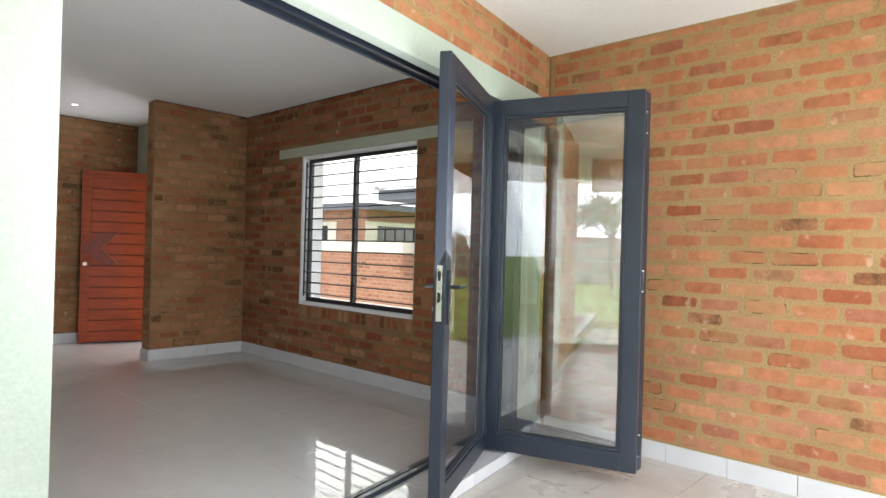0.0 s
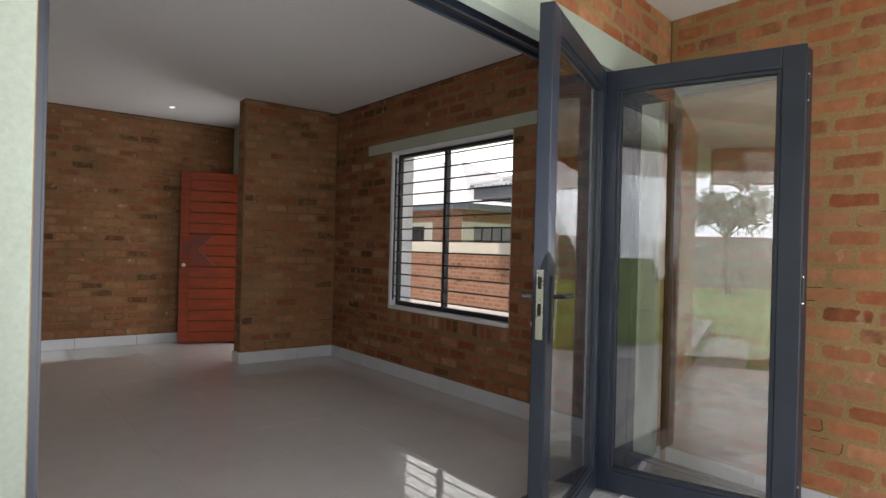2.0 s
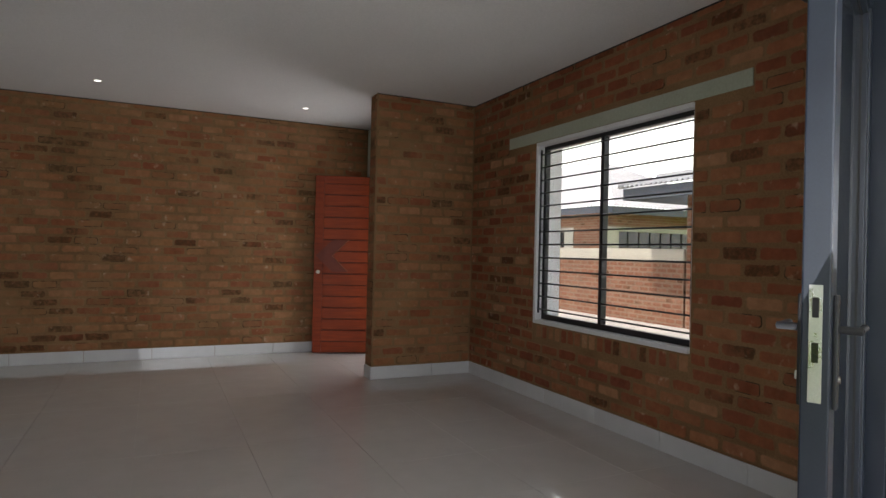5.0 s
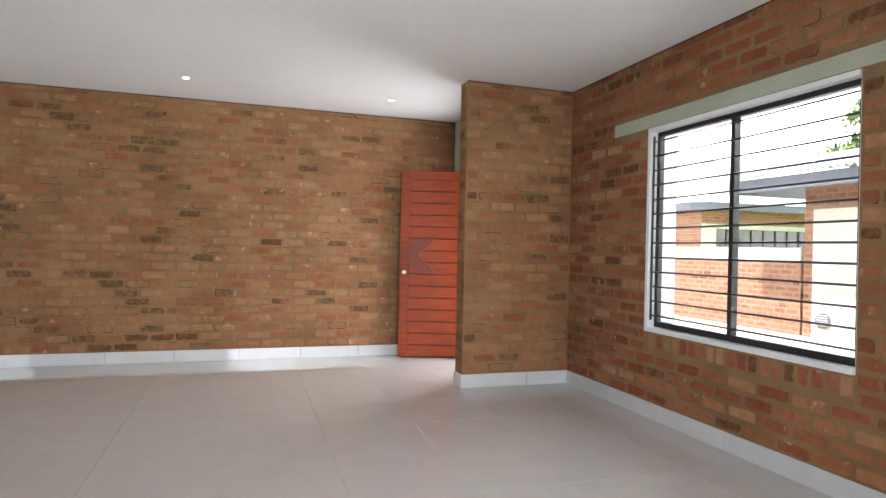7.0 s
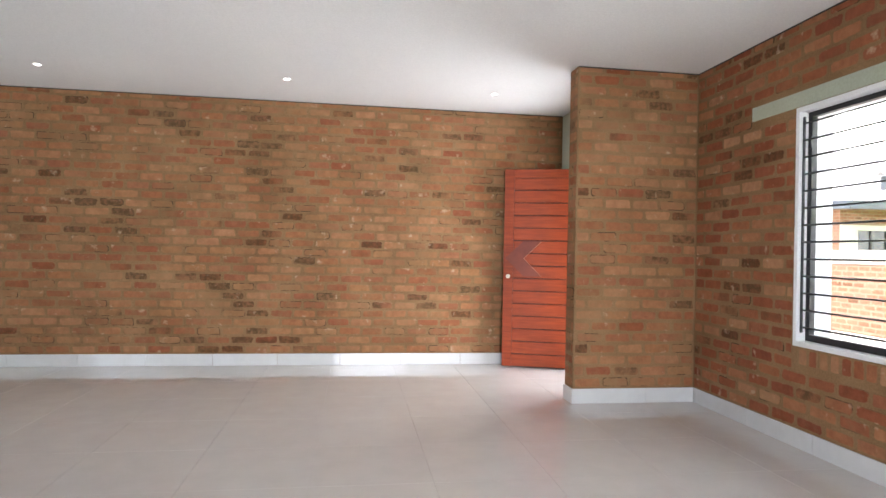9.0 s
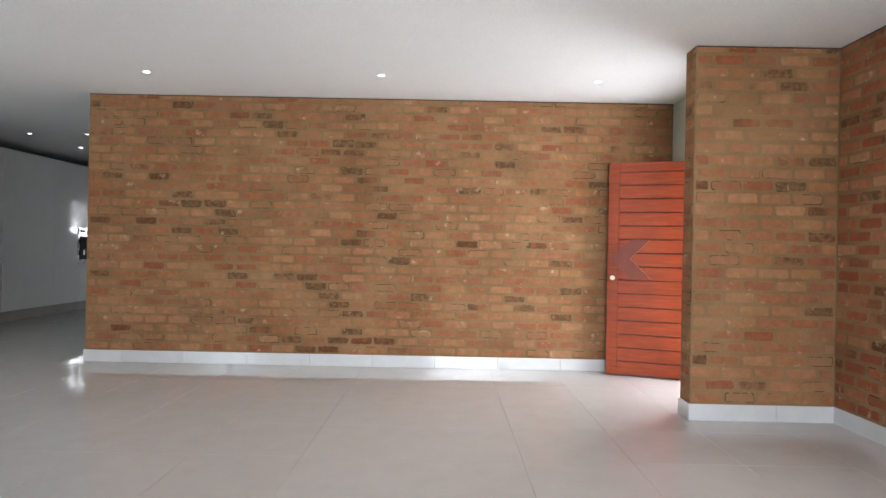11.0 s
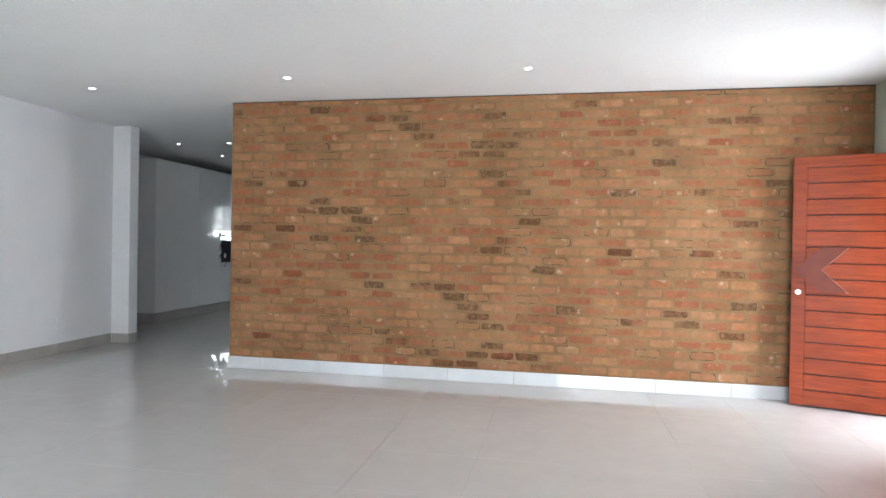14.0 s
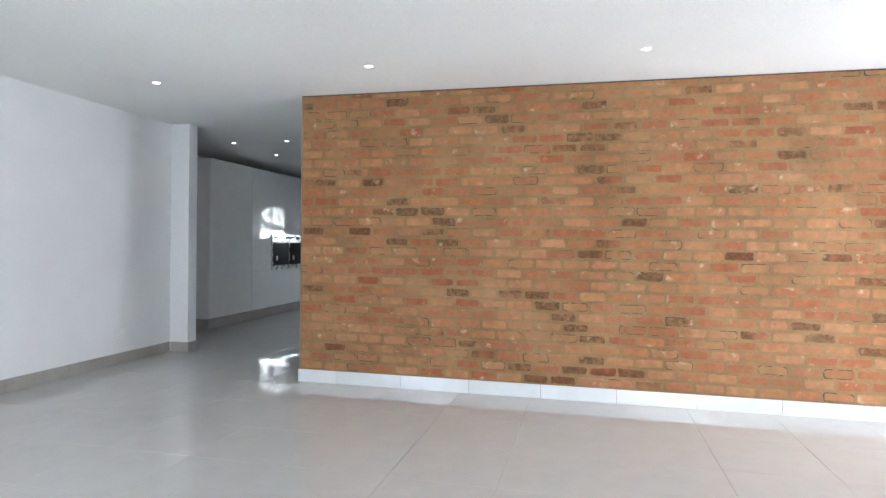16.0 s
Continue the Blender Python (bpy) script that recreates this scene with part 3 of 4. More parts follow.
setting("wall_kitchen_return", boxes((-5.95, 8.5, -0.1, X_LEFT - 0.222, 8.75, CEIL + 0.1)), M_WHITE, "white return wall of the kitchen")
setting("wall_kitchen_back", wall_boxes(-5.69, 0.4, 14.6, 14.83, -0.1, CEIL + 0.1, [KITWIN], "x"), M_WHITE, "white kitchen end wall")
setting("wall_kitchen_right", boxes((0.2, Y_FEAT + 0.232, -0.1, 0.4, 14.6, CEIL + 0.1)), M_WHITE, "white kitchen side wall")
setting("wall_door_band", in_wall(boxes((-0.50, -0.010, -0.1, OPEN0 - 0.004, -0.001, PATIO_CEIL), bevel=0.003)), M_NIB, "pale green plastered wall beside the folding door")

setting("wall_patio", boxes((X_WIN - 0.0025, -1.8, -0.05, X_WIN - 0.0005, 2.09, PATIO_CEIL)), M_MORTAR_PATIO, "orange clay brick wall with tan mortar on the patio")

# ceilings
setting("ceiling", boxes((-6.0, 0.5, CEIL, 3.9, 15.0, CEIL + 0.08)), M_CEIL, "flat white painted ceiling", "ceiling")
setting("ceiling_patio", prism(clipped([(-2.3, -1.8), (X_WIN + 0.1, -1.8), (X_WIN + 0.1, 3.0), (-2.3, 3.0)], at_wall(0, 0.0), OUT_EDGE[1]), PATIO_CEIL, PATIO_CEIL + 0.08), M_CEIL, "flat white patio ceiling", "ceiling")
# unseen; cut back so the sun reaches the lawn and path
setting("roof", prism([(-2.4, -1.9), (4.5, -1.9), (4.5, 15.6), (-7.0, 15.6), (-7.0, 3.0), (-2.4, 3.0)], CEIL + 0.35, CEIL + 0.45), M_ROOF, "unseen grey sheet roof over the house, cut back for sun on the lawn", "roof")


# ---- folding door ----
def leaf(name, a, b, label, t=0.052, z0=0.080, z1=2.010, lock=False, stile=0.085):
    """A glazed door leaf from a to b on plan, with its frame, beads, pane and hinges."""
    a, b = Vector((*a, 0)), Vector((*b, 0))
    w = (b - a).length
    ang = math.degrees(math.atan2(b.y - a.y, b.x - a.x))
    ob = thing(name, label, "door", pose(a.x, a.y, 0, 0, 0, ang), group="leaves of the folding door")
    h = t / 2
    part("stile", boxes((0, -h, z0, stile, h, z1), bevel=0.004), M_ALU, ob)
    part("stile", boxes((w - stile, -h, z0, w, h, z1), bevel=0.004), M_ALU, ob)
    part("top_rail", boxes((stile + 0.0005, -h, z1 - stile, w - stile - 0.0005, h, z1), bevel=0.004), M_ALU, ob)
    part("bottom_rail", boxes((stile + 0.0005, -h, z0, w - stile - 0.0005, h, z0 + stile + 0.01), bevel=0.004), M_ALU, ob)
    g = 0.016
    s, e, lo, hi = stile, w - stile, z0 + stile + 0.01, z1 - stile
    part("glazing_bead", boxes((s, -h + 0.006, lo, s + g, h - 0.006, hi), (e - g, -h + 0.006, lo, e, h - 0.006, hi),
                               (s + g, -h + 0.006, hi - g, e - g, h - 0.006, hi), (s + g, -h + 0.006, lo, e - g, h - 0.006, lo + g), bevel=0.003), M_ALU, ob)
    pane = part("glass_pane", boxes((s + 0.006, -0.003, lo + 0.006, e - 0.006, 0.003, hi - 0.006)), M_SOLAR, ob, "reflective glass with faint smudges")
    pane.visible_shadow = False
    part("gasket", boxes((s + g, -0.006, lo + g, s + g + 0.004, 0.006, hi - g), (e - g - 0.004, -0.006, lo + g, e - g, 0.006, hi - g),
                         (s + g, -0.006, lo + g, e - g, 0.006, lo + g + 0.004), (s + g, -0.006, hi - g - 0.004, e - g, 0.006, hi - g)), M_GASKET, ob)
    for z in (z0 + 0.13, (z0 + z1) / 2, z1 - 0.16):
        part("hinge", rods(((w + 0.002, h + 0.004, z - 0.05), (w + 0.002, h + 0.004, z + 0.05), 0.008)), M_STEEL, ob, smooth=False)
        part("hinge_pin", rods(((w + 0.002, h + 0.004, z - 0.056), (w + 0.002, h + 0.004, z - 0.05), 0.006)), M_CHROME, ob)
        part("hinge_pin", rods(((w + 0.002, h + 0.004, z + 0.05), (w + 0.002, h + 0.004, z + 0.056), 0.006)), M_CHROME, ob)
    k = 0.30
    while k < z1 - 0.1:
        part("screw", rods(((w - 0.004, h - 0.001, k), (w - 0.004, h + 0.0012, k), 0.004), sides=8), M_CHROME, ob)
        k += 0.22
    if lock:
        plate = part("lock_plate", boxes((-0.002, -0.012, 0.875, 0.001, 0.012, 1.11), bevel=0.0008), M_CHROME, ob, "satin steel lock faceplate")
        part("latch", boxes((-0.004, -0.006, 1.045, -0.0015, 0.006, 1.085), bevel=0.0005), M_GASKET, plate)
        part("bolt_slot", boxes((-0.004, -0.006, 0.955, -0.0015, 0.006, 0.995), bevel=0.0005), M_OVEN, plate)
        part("screw", rods(((-0.002, 0, 0.89), (-0.0035, 0, 0.89), 0.005), sides=8), M_CHROME, plate)
        part("screw", rods(((-0.002, 0, 1.098), (-0.0035, 0, 1.098), 0.005), sides=8), M_CHROME, plate)
        for sgn in (-1, 1):
            hh = part("door_handle", boxes((0.030, sgn * h, 0.86, 0.056, sgn * (h + 0.010), 1.09), bevel=0.003), M_STEEL, ob, "black lever handle on a long plate")
            part("lever", rods(((0.043, sgn * h, 1.02), (0.043, sgn * (h + 0.05), 1.02), 0.008), ((0.043, sgn * (h + 0.045), 1.02), (0.155, sgn * (h + 0.045), 1.018), 0.008)), M_STEEL, hh)
            part("key_cylinder", rods(((0.043, sgn * h, 0.92), (0.043, sgn * (h + 0.014), 0.92), 0.009)), M_CHROME, hh)
    return ob


APEX = (3.032, 1.982)
leaf("folding_door_leaf", (2.215, 1.585), APEX, "charcoal aluminium glazed door leaf with lever lock, standing open", lock=True)
leaf("folding_door_leaf", APEX, (3.283, 1.190), "charcoal aluminium glazed door leaf, folded open onto the patio")
leaf("folding_door_leaf", (3.337, 1.200), (3.312, 2.062), "charcoal aluminium glazed door leaf folded against the jamb")

door_frame = thing("door_frame", "charcoal aluminium folding door frame with double track", "door frame", kind="structure")
F0, F1 = 0.110, 0.200
part("head_track", in_wall(boxes((OPEN0, F0, OPEN_H - 0.045, OPEN1, F1, OPEN_H), bevel=0.003)), M_ALU, door_frame)
part("track_lip", in_wall(boxes((OPEN0, F0, OPEN_H - 0.070, OPEN1, F0 + 0.018, OPEN_H - 0.046), bevel=0.002)), M_ALU, door_frame)
part("track_lip", in_wall(boxes((OPEN0, F1 - 0.018, OPEN_H - 0.070, OPEN1, F1, OPEN_H - 0.046), bevel=0.002)), M_ALU, door_frame)
part("track_rail", in_wall(boxes((OPEN0, 0.149, OPEN_H - 0.060, OPEN1, 0.161, OPEN_H - 0.046))), M_GASKET, door_frame)
part("jamb", in_wall(boxes((OPEN0, F0, 0.04, OPEN0 + 0.045, F1, OPEN_H - 0.046), bevel=0.003)), M_ALU, door_frame)
part("jamb_lip", in_wall(boxes((OPEN0 + 0.0455, F0 + 0.03, 0.04, OPEN0 + 0.058, F0 + 0.05, OPEN_H - 0.071), bevel=0.002)), M_ALU, door_frame)
part("jamb", in_wall(boxes((OPEN1 - 0.03, F0, 0.04, OPEN1, F1, OPEN_H - 0.046), bevel=0.003)), M_ALU, door_frame)
part("floor_track", in_wall(boxes((OPEN0, F0, 0.030, OPEN1, F0 + 0.03, 0.085), (OPEN0, F1 - 0.03, 0.002, OPEN1, F1, 0.070), (OPEN0, F0 + 0.03, 0.002, OPEN1, F1 - 0.03, 0.050), bevel=0.002)), M_ALU, door_frame)
part("drain_slot", in_wall(boxes(*[(0.35 + 0.5 * k, F0 - 0.001, 0.068, 0.41 + 0.5 * k, F0 + 0.001, 0.074) for k in range(5)])), M_GASKET, door_frame)

# threshold, lintel and jamb band on the patio side
STEP = OPEN1 / 8
setting("threshold", in_wall(boxes(*[(OPEN0 + k * STEP + 0.001, -0.115, -0.003, OPEN0 + (k + 1) * STEP - 0.001, F0 - 0.001, 0.065) for k in range(8)], bevel=0.003)), M_SKIRT, "white tiled door threshold", "threshold")
setting("lintel", in_wall(boxes((OPEN0 - 0.003, -0.008, 2.028, BAND1, 0.06, 2.182), bevel=0.003)), M_NIB, "pale green plastered concrete lintel", "lintel")
setting("trim_jamb", in_wall(boxes((OPEN1 + 0.001, -0.008, 0.0, BAND1, -0.001, 2.026), bevel=0.003)), M_NIB, "pale green plastered band beside the door", "trim")


# ---- window with burglar bars ----
def window(name, label):
    y0, y1, z0, z1 = WIN
    ob = thing(name, label, "window", kind="structure")
    xf = X_WIN + 0.055
    w = 0.030
    # plaster reveal
    part("reveal", boxes((X_WIN + 0.004, y0, z0, X_WIN + 0.23, y0 + 0.007, z1), (X_WIN - 0.006, y1 - 0.028, z0, X_WIN + 0.23, y1, z1),
                         (X_WIN - 0.006, y0 + 0.007, z1 - 0.028, X_WIN + 0.23, y1 - 0.028, z1), bevel=0.002), M_WHITE, ob, "white plaster reveal")
    part("window_sill", boxes((X_WIN - 0.012, y0 + 0.0075, z0, X_WIN + 0.26, y1 - 0.0285, z0 + 0.03), bevel=0.003), M_WHITE, ob, "white sill")
    a, b, c, d = y0 + 0.007, y1 - 0.028, z0 + 0.031, z1 - 0.028
    part("window_frame", boxes((xf, a, c, xf + 0.04, a + w, d), (xf, b - w, c, xf + 0.04, b, d), (xf, a + w, c, xf + 0.04, b - w, c + w + 0.01),
                               (xf, a + w, d - w, xf + 0.04, b - w, d), bevel=0.003), M_STEEL, ob)
    mid = 4.165
    part("mullion", boxes((xf - 0.02, mid - 0.016, c + w + 0.01, xf + 0.03, mid + 0.016, d - w), bevel=0.003), M_STEEL, ob)
    for p, q in ((a + w, mid - 0.019), (mid + 0.019, b - w)):
        pane = part("glass_pane", boxes((xf + 0.024, p - 0.004, c + w, xf + 0.028, q + 0.004, d - w + 0.004)), M_GLASS, ob)
        pane.visible_shadow = False
    # inside burglar bars on two uprights
    xb = X_WIN + 0.022
    part("bar_upright", boxes((xb - 0.006, b - 0.014, c + 0.05, xb + 0.006, b - 0.001, d - 0.03), bevel=0.002), M_STEEL, ob)
    part("bar_upright", boxes((xb - 0.006, a + 0.001, c + 0.05, xb + 0.006, a + 0.014, d - 0.03), bevel=0.002), M_STEEL, ob)
    k = 0
    while k < 13:
        z = 0.722 + k * 0.1025
        part("burglar_bar", rods(((xb, a, z), (xb, b, z), 0.006), sides=8), M_STEEL, ob, smooth=True)
        k += 1
    part("latch", boxes((xf - 0.012, b - 0.035, 1.80, xf, b - 0.015, 1.87), bevel=0.003), M_STEEL, ob)
    return ob


window("window_1", "black steel window with horizontal burglar bars and white reveal")
setting("lintel_window", boxes((X_WIN - 0.007, 2.96, 2.054, X_WIN + 0.004, 5.335, 2.146), bevel=0.002), M_SAGE, "sage green plastered lintel over the window", "lintel")


# ---- front door ----
def front_door():
    hinge, tip = Vector((3.40, 7.235, 0)), Vector((2.625, 7.515, 0))
    w = (tip - hinge).length
    ang = math.degrees(math.atan2(tip.y - hinge.y, tip.x - hinge.x))
    ob = thing("front_door", "red hardwood front door with horizontal boards, standing open", "door", pose(hinge.x, hinge.y, 0, 0, 0, ang))
    z0, z1, t, st = 0.012, 1.972, 0.042, 0.095
    # local y > 0 faces away from the walk; the seen face is y = t / 2
    part("stile", boxes((0, -t / 2, z0, st, t / 2, z1), bevel=0.003), M_WOOD, ob)
    part("stile", boxes((w - st, -t / 2, z0, w, t / 2, z1), bevel=0.003), M_WOOD, ob)
    part("top_rail", boxes((st + 0.0005, -t / 2, z1 - 0.085, w - st - 0.0005, t / 2, z1), bevel=0.003), M_WOOD, ob)
    part("core", boxes((st - 0.002, -t / 2 + 0.012, z0, w - st + 0.002, t / 2 - 0.012, z1 - 0.05)), M_GROOVE, ob, "near-black core, coloured as shaded grooves between the boards")
    n = 15
    step = (z1 - 0.085 - z0) / n
    for k in range(n):
        a = z0 + k * step
        part("board", boxes((st + 0.0008, -t / 2 + 0.003, a + 0.005, w - st - 0.0008, t / 2 - 0.003, a + step - 0.005), bevel=0.004), M_WOOD, ob)
    # chevron pull on both faces
    for sgn in (1, -1):
        bm = bmesh.new()
        cx, cz = w - 0.020, 1.085
        pts = [(cx, cz), (cx - 0.180, cz + 0.175), (cx - 0.355, cz + 0.175), (cx - 0.180, cz), (cx - 0.355, cz - 0.175), (cx - 0.180, cz - 0.175)]
        lo = [bm.verts.new((x, sgn * (t / 2 + 0.001), z)) for x, z in pts]
        hi = [bm.verts.new((x, sgn * (t / 2 + 0.032), z)) for x, z in pts]
        for q in (lo, hi):
            bm.faces.new((q[0], q[1], q[2], q[3]))
            bm.faces.new((q[0], q[3], q[4], q[5]))
        for k in range(6):
            bm.faces.new((lo[k], lo[(k + 1) % 6], hi[(k + 1) % 6], hi[k]))
        bmesh.ops.recalc_face_normals(bm, faces=bm.faces)
        pull = part("chevron_pull", bm, M_CHEVRON, ob, "dark wooden arrow-shaped pull")
        # added strips: the lit inner edge is put into their colour
        for side in (1, -1):
            part("edge_strip", rods(((cx - 0.182, sgn * (t / 2 + 0.032), cz), (cx - 0.356, sgn * (t / 2 + 0.032), cz + side * 0.175), 0.0022), sides=6), M_EDGE, pull, "pale strip painted as the lit inner edge")
        kn = part("door_knob", rods(((w - 0.047, sgn * t / 2, 0.905), (w - 0.047, sgn * (t / 2 + 0.010), 0.905), 0.021), sides=20), M_BRASS, ob, "pale nickel lock rose")
        part("key_cylinder", rods(((w - 0.047, sgn * (t / 2 + 0.010), 0.905), (w - 0.047, sgn * (t / 2 + 0.020), 0.905), 0.012), sides=16), M_CHROME, kn)
    for z in (0.25, 1.05, 1.82):
        part("hinge", rods(((-0.004, -t / 2 - 0.002, z - 0.05), (-0.004, -t / 2 - 0.002, z + 0.05), 0.007)), M_BRASS, ob)
    return ob


front_door()
ef = thing("entrance_frame", "white door lining round the front entrance", "door frame", kind="structure")
part("jamb", boxes((3.30, ENT[0], 0.0, 3.48, ENT[0] + 0.03, 2.05), bevel=0.002), M_WHITE, ef)
part("jamb", boxes((3.43, ENT[1] - 0.03, 0.0, 3.48, ENT[1], 2.05), bevel=0.002), M_WHITE, ef)
part("head", boxes((3.30, ENT[0] + 0.03, 2.02 + 0.02, 3.48, ENT[1] - 0.031, 2.0499), bevel=0.001), M_WHITE, ef)
setting("threshold_entrance", boxes((X_FEAT1, ENT[0] + 0.001, -0.05, 3.60, ENT[1] - 0.001, 0.004), bevel=0.003), M_FLOOR, "cream tiled entrance threshold", "threshold")


# ---- ceiling lights ----
def downlight(label):
    ob = thing("downlight", label, "ceiling light", group="recessed downlights")
    bm = bmesh.new()
    made = bmesh.ops.create_cone(bm, cap_ends=False, segments=28, radius1=0.033, radius2=0.022, depth=0.006)
    bmesh.ops.translate(bm, vec=(0, 0, -0.004), verts=bm.verts)
    outer = bmesh.ops.create_cone(bm, cap_ends=False, segments=28, radius1=0.033, radius2=0.035, depth=0.006)
    bmesh.ops.translate(bm, vec=(0, 0, -0.004), verts=outer["verts"])
    part("trim_ring", bm, M_PLASTIC, ob, smooth=True)
    part("lens", rods(((0, 0, -0.005), (0, 0, -0.001), 0.023), sides=24), M_LAMP, ob, "glowing lamp lens")
    return ob


first = downlight("small round white recessed downlight, switched on")
first.location = (0.545, 6.85, CEIL)
for x, y in ((2.36, 6.93), (-1.41, 6.87), (-3.32, 6.98), (2.467, 3.10), (0.55, 3.10), (-1.41, 3.10), (-3.32, 3.10), (-4.44, 9.88), (-3.65, 9.85), (-4.43, 11.0), (-3.65, 11.0)):
    copy_thing(first, pose(x, y, CEIL))


# ---- kitchen ----
def tall_unit(y0, y1, label, split=True):
    ob = thing("tall_unit", label, "cabinet", pose(-5.03, y0, 0), group="tall kitchen units")
    w = y1 - y0
    part("body", boxes((-0.60, 0.001, 0.14, -0.022, w - 0.001, 2.43), bevel=0.002), M_GLOSS, ob)
    part("plinth", boxes((-0.58, 0.001, 0.0, -0.012, w - 0.001, 0.138), bevel=0.001), M_SKIRT_GREY, ob, "grey tiled plinth")
    part("door", boxes((-0.020, 0.0015, 0.145, 0, w - 0.0015, 2.43), bevel=0.0015), M_GLOSS, ob, "gloss white lacquered door")
    return ob


tall_unit(10.23, 11.335, "gloss white handleless tall kitchen unit")
tall_unit(13.20, 14.40, "gloss white handleless tall kitchen unit")


def oven_unit():
    ob = thing("oven_housing", "gloss white tall housing for two built-in ovens", "cabinet", pose(-5.03, 11.337, 0), group="tall kitchen units")
    w = 13.198 - 11.337
    part("body", boxes((-0.60, 0.001, 0.14, -0.022, w - 0.001, 2.43), bevel=0.002), M_GLOSS, ob)
    part("plinth", boxes((-0.58, 0.001, 0.0, -0.012, w - 0.001, 0.138), bevel=0.001), M_SKIRT_GREY, ob, "grey tiled plinth")
    part("door", boxes((-0.020, 0.0015, 1.39, 0, w - 0.0015, 2.43), bevel=0.0015), M_GLOSS, ob)
    part("drawer_front", boxes((-0.020, 0.0015, 0.145, 0, w - 0.0015, 0.765), bevel=0.0015), M_GLOSS, ob)
    part("side_filler", boxes((-0.020, 0.0015, 0.768, 0, 0.61, 1.387), bevel=0.0015), M_GLOSS, ob)
    return ob


oven_unit()
for y in (11.955, 12.56):
    ov = thing("oven", "stainless steel built-in oven with black glass door", "oven", pose(-5.03, y, 0), group="built-in ovens")
    part("body", boxes((-0.020, 0.004, 0.772, 0.012, 0.594, 1.384), bevel=0.003), M_CHROME, ov)
    part("door_glass", boxes((0.0125, 0.03, 0.85, 0.024, 0.568, 1.235), bevel=0.004), M_OVEN, ov, "black oven glass")
    part("control_panel", boxes((0.0125, 0.012, 1.275, 0.018, 0.586, 1.372), bevel=0.002), M_CHROME, ov)
    part("display", boxes((0.0182, 0.23, 1.30, 0.020, 0.37, 1.35)), M_OVEN, ov)
    part("handle", rods(((0.05, 0.06, 1.252), (0.05, 0.54, 1.252), 0.008), ((0.012, 0.08, 1.252), (0.05, 0.08, 1.252), 0.006), ((0.012, 0.52, 1.252), (0.05, 0.52, 1.252), 0.006)), M_CHROME, ov, smooth=False)
    for k in (0.06, 0.12, 0.48, 0.54):
        part("knob", rods(((0.018, k, 1.325), (0.040, k, 1.325), 0.017), sides=16), M_STEEL, ov)
    part("label_sticker", boxes((0.0242, 0.12, 0.93, 0.0252, 0.17, 1.01)), M_PAPER, ov, "white paper sticker")


def kitchen_window():
    x0, x1, z0, z1 = KITWIN
    ob = thing("window_2", "kitchen window with half-raised pale venetian blind", "window", kind="structure")
    part("window_frame", boxes((x0, 14.68, z0, x0 + 0.05, 14.72, z1), (x1 - 0.05, 14.68, z0, x1, 14.72, z1), (x0 + 0.05, 14.68, z0, x1 - 0.05, 14.72, z0 + 0.05),
                               (x0 + 0.05, 14.68, z1 - 0.05, x1 - 0.05, 14.72, z1), ((x0 + x1) / 2 - 0.02, 14.68, z0 + 0.05, (x0 + x1) / 2 + 0.02, 14.72, z1 - 0.05), bevel=0.002), M_STEEL, ob)
    pane = part("glass_pane", boxes((x0 + 0.05, 14.698, z0 + 0.05, x1 - 0.05, 14.702, z1 - 0.05)), M_GLASS, ob)
    pane.visible_shadow = False
    for k in range(16):
        z = z1 - 0.03 - k * 0.036
        bm = boxes((x0 + 0.02, -0.018, -0.0012, x1 - 0.02, 0.018, 0.0012))
        bmesh.ops.transform(bm, matrix=Matrix.Translation((0, 14.63, z)) @ Matrix.Rotation(radians(58), 4, "X"), verts=bm.verts)
        part("blind_slat", bm, M_BLIND, ob)
    return ob


kitchen_window()


def glazed_door():
    x0, x1, z0, z1 = DOOR2
    ob = thing("door_2", "charcoal aluminium glazed sliding door", "door", kind="structure")
    m = (x0 + x1) / 2
    for a, b, y in ((x0, m + 0.03, Y_BACK + 0.03), (m - 0.03, x1, Y_BACK + 0.08)):
        part("leaf_frame", boxes((a, y, 0.03, a + 0.06, y + 0.04, z1), (b - 0.06, y, 0.03, b, y + 0.04, z1), (a + 0.06, y, z1 - 0.06, b - 0.06, y + 0.04, z1), (a + 0.06, y, 0.03, b - 0.06, y + 0.04, 0.10), bevel=0.003), M_ALU, ob)
        pane = part("glass_pane", boxes((a + 0.055, y + 0.018, 0.095, b - 0.055, y + 0.023, z1 - 0.055)), M_GLASS, ob)
        pane.visible_shadow = False
    part("floor_track", boxes((x0, Y_BACK + 0.01, 0.0, x1, Y_BACK + 0.14, 0.029), bevel=0.002), M_ALU, ob)
    return ob


glazed_door()

# wall socket
so = thing("wall_socket", "white plastic double wall socket just above the skirting", "socket", pose(X_LEFT, 7.845, 0.315))
part("plate", boxes((0.0005, -0.055, -0.055, 0.014, 0.055, 0.055), bevel=0.004), M_PLASTIC, so)
part("socket_module", boxes((0.0145, 0.004, -0.034, 0.019, 0.046, 0.034), bevel=0.002), M_PLASTIC, so)
part("switch", boxes((0.0145, -0.044, -0.022, 0.020, -0.010, 0.022), bevel=0.002), M_PLASTIC, so)


# ---- garden and neighbours ----
setting("ground", boxes((-400, -400, -0.5, 400, 400, -0.06)), M_GRASS, "mown green lawn", "ground")
setting("pavement", boxes((4.03, -6, -0.3, 13.9, 30, -0.02)), M_PAVING, "pale concrete paving between the houses", "pavement")
setting("pavement_garden", in_wall(boxes((-4.6, -0.52, -0.3, -1.72, -0.004, -0.035))), M_PAVING, "pale concrete garden path", "pavement")

